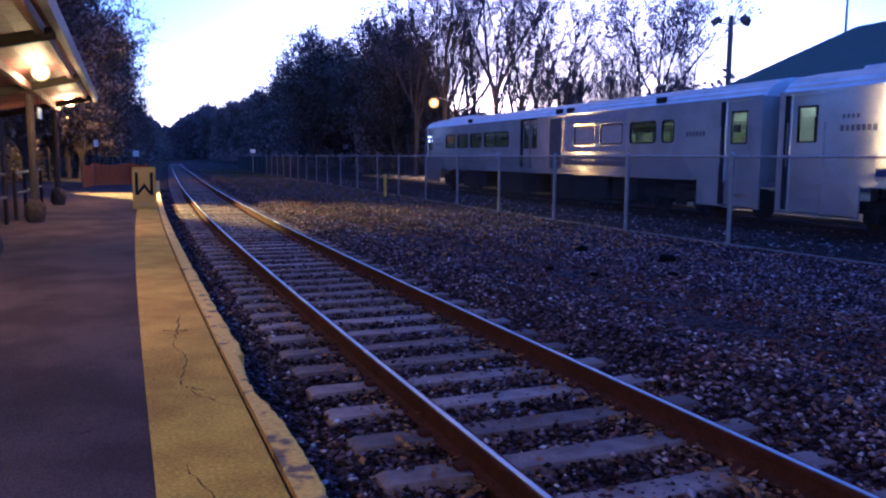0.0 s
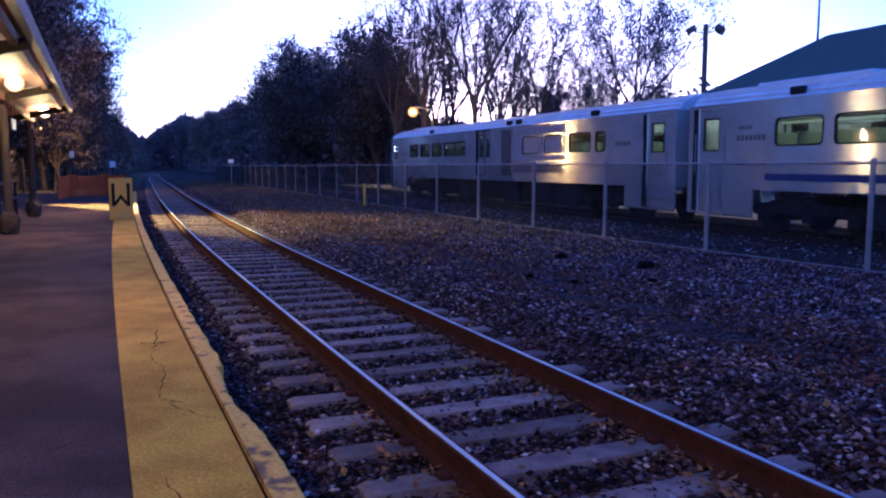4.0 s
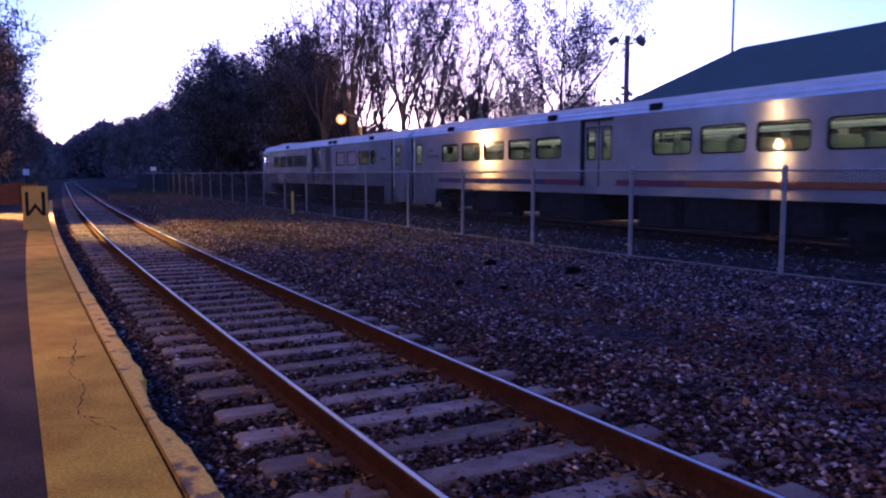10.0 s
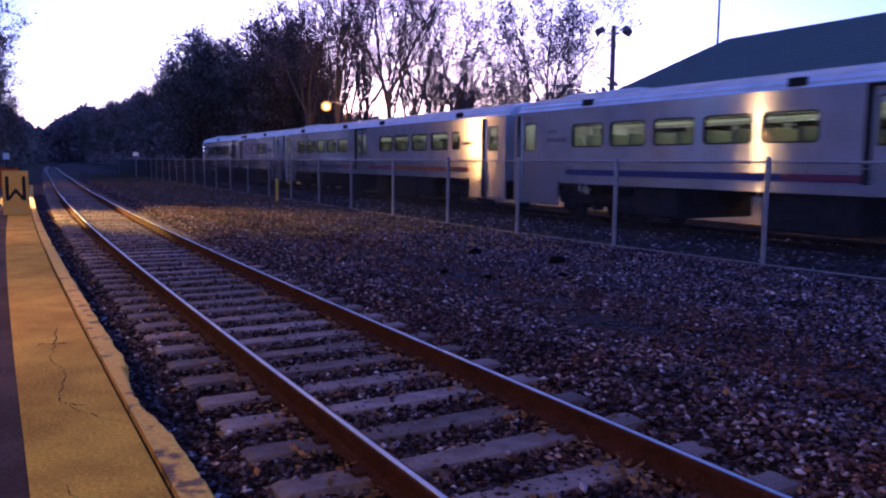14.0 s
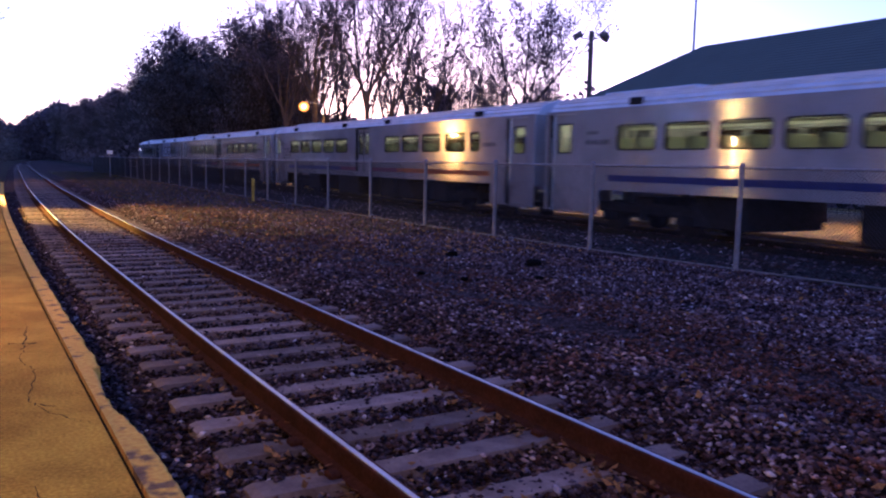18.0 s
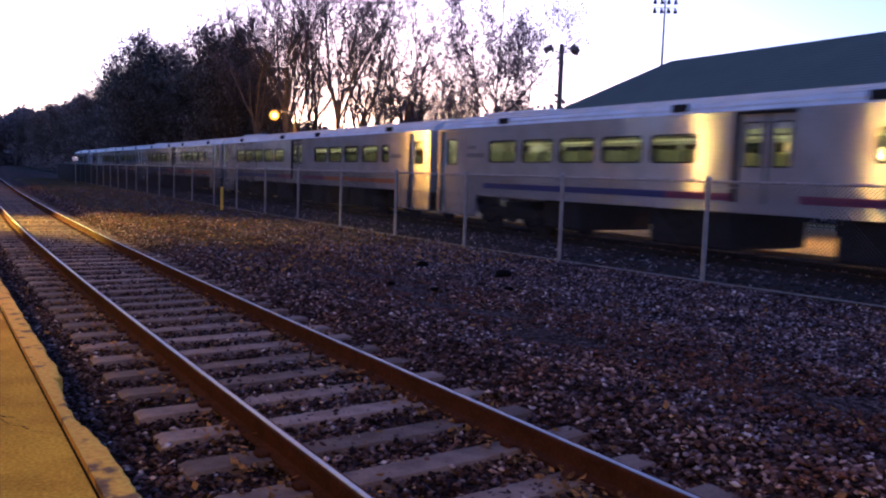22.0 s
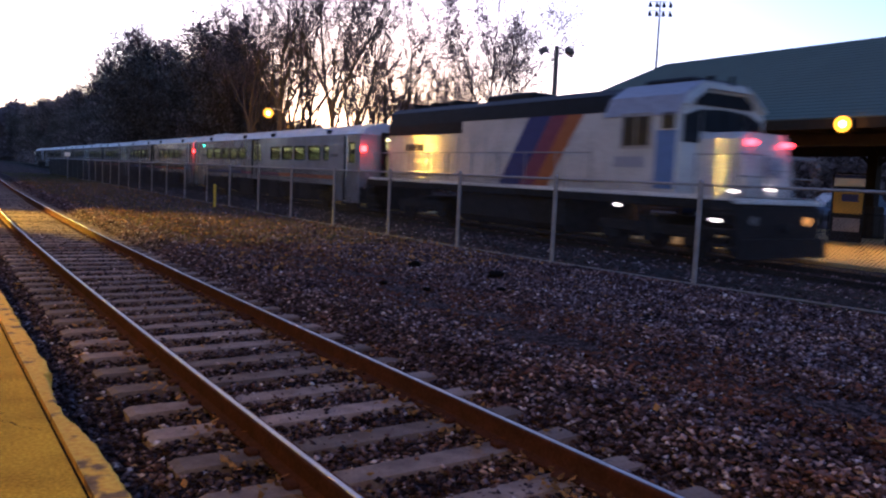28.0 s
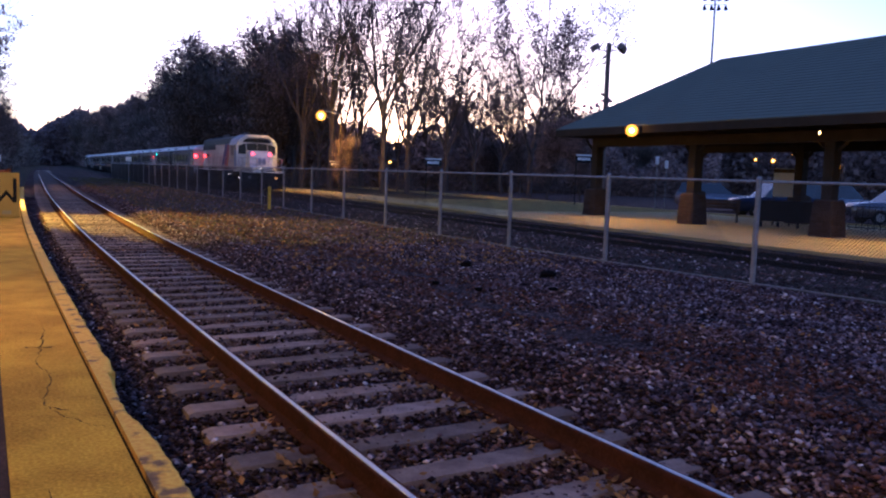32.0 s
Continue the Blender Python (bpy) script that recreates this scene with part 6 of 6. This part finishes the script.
def street_lamp(x, y, z, reach, watts, label, color=SODIUM, r=0.16, group=""):
    s = thing("street_lamp", label, "street lamp", pose(x, y, 0), group)
    bm = B()
    rod(bm, (reach, 0, -0.2), (reach, 0, z + 0.3), 0.09, 0.06, 8)
    part("pole", bm, M_WOOD, s)
    bm = B()
    rod(bm, (reach, 0, z + 0.2), (0, 0, z + r * 0.9 + 0.15), 0.03, 0.03, 6)
    part("arm", bm, M_GALV, s)
    bm = B()
    rod(bm, (0, 0, z + r * 0.9), (0, 0, z + r * 0.9 + 0.2), 0.11, 0.06, 10)
    part("lamp_head", bm, M_BLACK, s)
    bm = B()
    ball(bm, (0, 0, z), r * 0.62, 12)
    part("bulb", bm, M_BULB, s, "glowing sodium lamp")
    # glow round the burner, added as an emitting ball
    part("halo_shell", ball(B(), (0, 0, z), r * 1.22, 16), M_HALO, s, "glowing amber shell standing for the lamp's halo", smooth=True)
    if watts:
        point_lamp("street_light", (x, y, z - r - 0.25), watts, color, 0.2)
    return s


# This pole lamp is unseen; its place follows from the lit track.
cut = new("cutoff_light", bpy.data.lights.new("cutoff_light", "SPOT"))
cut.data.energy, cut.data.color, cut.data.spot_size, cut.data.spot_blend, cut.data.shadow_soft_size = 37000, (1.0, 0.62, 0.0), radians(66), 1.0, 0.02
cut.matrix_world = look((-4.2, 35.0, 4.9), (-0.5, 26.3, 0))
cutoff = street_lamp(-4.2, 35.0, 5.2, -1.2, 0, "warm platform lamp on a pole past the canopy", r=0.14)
# added skirt, unseen: stops the flat rays towards the train
part("shade", rod(B(), (0, 0, 4.835), (0, 0, 5.4), 0.27, 0.24, 24, False), M_BLACK, cutoff, "unseen black skirt added to keep the light off the train")
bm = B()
# added plate, unseen: gives the pool of light its near edge
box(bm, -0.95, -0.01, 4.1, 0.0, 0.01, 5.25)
part("light_stop", bm, M_BLACK, cutoff, "unseen black plate added to cut the light pool's near edge", m=pose(0.21, -0.455, 0, 0, 0, 25))
street_lamp(-5.0, 57.0, 4.6, -1.2, 1500, "warm platform lamp on a pole among the trees", r=0.14)
street_lamp(20.25, 56.48, 5.76, 1.6, 1500, "glowing sodium street lamp on a pole by the woods", r=0.3)
for az, el, d, r in ((50.22, 1.71, 95, 0.12), (51.32, 1.66, 90, 0.18), (52.5, 2.18, 110, 0.12), (55.25, 1.35, 80, 0.2), (24.73, 0.8, 72, 0.12)):
    street_lamp(d * math.sin(radians(az)), d * math.cos(radians(az)), 1.65 + d * math.tan(radians(el)), 0.8, 0, "small distant street lamp glowing in the dusk", r=r, group="distant street lamps")

# stadium mast
ms = thing("stadium_mast", "thin tall mast with a cluster of sports-ground lamps, unlit", "light mast", pose(87.9, 82.0, 0))
bm = B()
rod(bm, (0, 0, -0.2), (0, 0, 28.4), 0.28, 0.12, 8)
part("mast", bm, M_GALV, ms)
for row, z in ((0, 27.0), (1, 28.3)):
    bm = B()
    rod(bm, (-1.3, 0.9, z), (1.3, -0.9, z), 0.05, 0.05, 6)
    part("crossarm", bm, M_GALV, ms)
    for k in range(4):
        u = -1.2 + k * 0.8
        bm = B()
        rod(bm, (u, -u * 0.7 - 0.1, z - 0.75), (u, -u * 0.7, z - 0.1), 0.32, 0.12, 10)
        part("floodlight", bm, M_UNDER, ms)

# ---------------------------------------------------------------- station furniture
def name_sign(x, y, z, w, turn, group="station name signs"):
    s = thing("station_sign", "dark station name sign with a white top bar on posts", "sign", pose(x, y, 0, 0, 0, turn), group)
    for u in (-w / 2 + 0.05, w / 2 - 0.05):
        bm = B()
        rod(bm, (u, 0, -0.1), (u, 0, z + 0.05), 0.035, 0.035, 8)
        part("post", bm, M_BLACK, s)
    bm = B()
    box(bm, -w / 2, -0.05, z - 0.42, w / 2, -0.03, z + 0.05, 0.006)
    part("sign_plate", bm, M_BLACK, s)
    bm = B()
    box(bm, -w / 2, -0.06, z - 0.02, w / 2, -0.052, z + 0.06)
    part("white_bar", bm, M_WHITE, s)
    for k, q in enumerate((0.12, 0.1, 0.1, 0.11, 0.1, 0.1)):
        u = -w / 2 + 0.12 + k * (w - 0.24) / 6
        part("lettering_bar", box(B(), u, -0.058, z - 0.28, u + q * w, -0.052, z - 0.12), M_WHITE, s)


name_sign(29.6, 36.9, 3.05, 1.0, -35)
name_sign(23.4, 44.2, 2.6, 1.0, -30)
name_sign(22.6, 59.4, 2.4, 1.0, -25)

for x, y, z in ((30.5, 31.8, 2.95), (31.0, 31.6, 2.75)):
    s = thing("platform_sign", "thin post with a narrow white sign", "sign", pose(x, y, FAR_Z - 0.02, 0, 0, -40), "platform signs")
    bm = B()
    rod(bm, (0, 0, 0), (0, 0, z), 0.025, 0.025, 8)
    part("post", bm, M_GALV, s)
    bm = B()
    box(bm, -0.09, -0.045, z - 0.42, 0.09, -0.03, z, 0.005)
    part("sign_plate", bm, M_WHITE, s)


def bench(x, y, turn):
    s = thing("bench", "brown slatted wooden bench under the pavilion", "bench", pose(x, y, FAR_Z, 0, 0, turn))
    for u in (-0.85, 0.85):
        bm = B()
        box(bm, u - 0.05, -0.3, 0, u + 0.05, -0.2, 0.65, 0.01)
        box(bm, u - 0.05, 0.2, 0, u + 0.05, 0.3, 0.95, 0.01)
        box(bm, u - 0.05, -0.32, 0.6, u + 0.05, 0.3, 0.67, 0.01)
        part("bench_end", bm, M_WOOD, s)
    for k in range(4):
        bm = B()
        box(bm, -0.95, -0.28 + k * 0.13, 0.4, 0.95, -0.17 + k * 0.13, 0.44, 0.006)
        part("seat_slat", bm, M_WOOD, s)
    for k in range(3):
        bm = B()
        box(bm, -0.95, 0.24, 0.55 + k * 0.14, 0.95, 0.28, 0.66 + k * 0.14, 0.006)
        part("back_slat", bm, M_WOOD, s)


bench(25.9, 23.4, 130)

nb = thing("notice_board", "cream notice board on black legs under the pavilion", "notice board", pose(26.3, 20.5, FAR_Z, 0, 0, -52))
bm = B()
box(bm, -0.36, -0.03, 1.15, 0.36, 0.03, 2.25, 0.01)
part("board", bm, M_CREAM, nb, "cream lit poster panel")
bm = B()
box(bm, -0.36, -0.04, 2.08, 0.36, -0.032, 2.22)
part("header_bar", bm, M_BRICK, nb)
bm = B()
for u in (-0.3, 0.3):
    box(bm, u - 0.03, -0.03, 0, u + 0.03, 0.03, 1.15)
part("leg", bm, M_BLACK, nb)

tr_ = thing("litter_bin_enclosure", "dark metal bench-height bin enclosure", "bin", pose(25.7, 19.9, FAR_Z, 0, 0, -52))
bm = B()
box(bm, -0.95, -0.3, 0.22, 0.95, 0.3, 1.02, 0.03)
part("bin_body", bm, M_BLACK, tr_)
for u in (-0.8, -0.2, 0.5):
    bm = B()
    box(bm, u - 0.05, -0.2, 0, u + 0.05, 0.2, 0.24)
    part("foot", bm, M_BLACK, tr_)

for k, (x, y) in enumerate(((25.7, 15.0), (26.1, 13.3))):
    tv = thing("ticket_machine", "yellow and blue ticket vending machine", "ticket machine", pose(x, y, FAR_Z, 0, 0, -60), "ticket machines")
    bm = B()
    box(bm, -0.5, -0.35, 0, 0.5, 0.35, 2.3, 0.03)
    part("cabinet", bm, M_BLACK, tv)
    bm = B()
    box(bm, -0.44, -0.37, 0.95, 0.44, -0.345, 1.75, 0.01)
    fr = part("front_panel", bm, M_SIGN_Y, tv, "yellow front panel")
    bm = B()
    box(bm, -0.2, -0.385, 1.35, 0.3, -0.368, 1.6)
    part("screen", bm, M_BLUE, fr)
    bm = B()
    box(bm, -0.46, -0.375, 1.85, 0.46, -0.345, 2.25, 0.01)
    part("header_panel", bm, M_WHITE, tv, "pale header panel")
    bm = B()
    box(bm, -0.46, -0.375, 2.12, 0.46, -0.377 - 0.004, 2.24)
    part("header_stripe", bm, M_BLUE, tv)
    bm = B()
    box(bm, -0.4, -0.375, 0.35, 0.4, -0.345, 0.8, 0.01)
    part("lower_panel", bm, M_GALV, tv)

rl = thing("picket_railing", "black iron picket railing beside the parking area", "railing")
for k in range(40):
    u = k / 39
    x, y = 27.6 + 0.6 * u, 19.2 - 9.0 * u
    bm = B()
    rod(bm, (x, y, FAR_Z - 0.02), (x, y, 1.05), 0.012 if k % 10 else 0.03, 0.012 if k % 10 else 0.03, 6)
    part("picket", bm, M_BLACK, rl)
for z in (0.2, 0.98):
    bm = B()
    rod(bm, (27.6, 19.2, z), (28.2, 10.2, z), 0.02, 0.02, 6)
    part("rail_bar", bm, M_BLACK, rl)


M_CARSILVER = material("grey_car_paint", (0.24, 0.25, 0.28), 0.25, 0.6, vary=0.08, bump=0)
M_CARBLUE = material("dark_blue_car_paint", (0.03, 0.045, 0.10), 0.25, 0.3, vary=0.1, bump=0)
M_CARWHITE = material("grey_blue_car_paint", (0.3, 0.33, 0.38), 0.25, 0.1, vary=0.08, bump=0)


def parked_car(x, y, turn, paint, label, tall=1.7, lit=False):
    c = thing("parked_car", label, "car", pose(x, y, 0.0, 0, 0, turn), "parked cars")
    bm = B()
    side = [(-2.25, 0.35), (2.25, 0.35), (2.3, 0.7), (2.15, 0.95), (1.1, 1.05), (-2.2, 1.08), (-2.3, 0.7)]
    a = [bm.verts.new((-0.9, u, z)) for u, z in side]
    b = [bm.verts.new((0.9, u, z)) for u, z in side]
    for k in range(len(side)):
        bm.faces.new((a[k], a[(k + 1) % len(side)], b[(k + 1) % len(side)], b[k]))
    bm.faces.new(a[::-1]), bm.faces.new(b)
    bmesh.ops.bevel(bm, geom=bm.edges[:], offset=0.06, segments=2, affect="EDGES")
    part("body", bm, paint, c, smooth=True)
    bm = B()
    top = [(1.1, 1.0), (0.35, tall - 0.06), (-1.9, tall - 0.06), (-2.2, 1.0)]
    a = [bm.verts.new((-(0.85 if z < 1.2 else 0.66), u, z)) for u, z in top]
    b = [bm.verts.new((0.85 if z < 1.2 else 0.66, u, z)) for u, z in top]
    for k in range(4):
        bm.faces.new((a[k], a[(k + 1) % 4], b[(k + 1) % 4], b[k]))
    bm.faces.new(a[::-1]), bm.faces.new(b)
    part("glasshouse", bm, M_CARGLASS, c, "dark windows")
    bm = B()
    box(bm, -0.66, -1.9, tall - 0.07, 0.66, 0.35, tall, 0.03)
    part("roof", bm, paint, c)
    for sx in (-0.82, 0.82):
        for u in (-1.4, 1.4):
            bm = B()
            rod(bm, (sx - 0.1, u, 0.33), (sx + 0.1, u, 0.33), 0.33, 0.33, 18)
            w = part("wheel", bm, M_RUBBER, c)
            bm = B()
            s = 1 if sx > 0 else -1
            rod(bm, (sx + s * 0.09, u, 0.33), (sx + s * 0.112, u, 0.33), 0.2, 0.2, 14)
            part("rim", bm, M_GALV, w)
    for sx in (-0.65, 0.65):
        bm = B()
        box(bm, sx - 0.1, 2.2, 0.72, sx + 0.1, 2.3, 0.82, 0.02)
        part("headlight", bm, M_HEAD if lit else M_GALV, c)


parked_car(37.6, 34.2, 225, M_CARSILVER, "dark grey car parked behind the pavilion")
parked_car(34.4, 27.2, 65, M_CARBLUE, "dark blue sport utility car with its headlights on", 1.85, True)
parked_car(40.2, 27.6, 225, M_CARWHITE, "blue-grey van-like car parked behind the pavilion", 1.9)
parked_car(36.6, 22.0, 60, M_CARSILVER, "dark grey car parked beside the iron railing")

cl = thing("column_lamp", "small glowing lamp on a pavilion column", "lamp", pose(22.68, 16.4, 3.38))
bm = B()
box(bm, 0.02, -0.05, -0.06, 0.1, 0.05, 0.08, 0.01)
part("housing", bm, M_BLACK, cl)
bm = B()
ball(bm, (-0.03, 0, 0), 0.07, 10)
part("bulb", bm, M_BULB, cl, "glowing lens")

# ---------------------------------------------------------------- what moves: the train pulls out
TRAVEL = [(0, 40.95), (1, 41.25), (2, 41.66), (3, 42.35), (3.5, 42.76), (5.5, 45.40), (6, 46.21), (7, 48.28), (8, 50.71), (9, 53.45), (10, 56.68), (11, 60.17), (11.5, 62.25), (12, 64.12), (12.5, 66.28), (13, 68.53), (13.5, 70.91), (14, 73.36), (14.5, 75.91), (16.5, 86.92), (17, 89.91), (17.5, 93.10), (18, 96.43), (18.5, 99.86), (19, 103.42), (19.5, 107.06), (20, 110.89), (20.5, 114.93), (21, 118.79), (21.5, 122.65), (22, 126.73), (22.5, 131.06), (23, 135.23), (23.5, 139.86), (24, 144.40), (24.5, 149.06), (25, 153.92), (25.5, 158.87), (27.5, 178.59), (28, 183.56), (28.5, 189.00), (29, 194.39), (29.5, 199.85), (30, 205.37), (30.5, 211.2), (31, 217.1), (31.5, 223.1), (32, 229.1)]


def on_line(s, half):
    """The pose of a vehicle whose middle stands s metres along the far line."""
    a, b = s - half, s + half
    xa, xb = far_x(a), far_x(b)
    yaw = -math.degrees(math.atan2(xb - xa, b - a))
    return pose((xa + xb) / 2, s, 0.0, 0, 0, yaw)


def motions():
    for k, car in enumerate(cars):
        walk(car, [(t, on_line(s - CAR_L * (k + 0.5), 9.05)) for t, s in TRAVEL])
    walk(loco, [(t, on_line(s - CAR_L * 6 - 9.35, 5.6)) for t, s in TRAVEL])


motions()
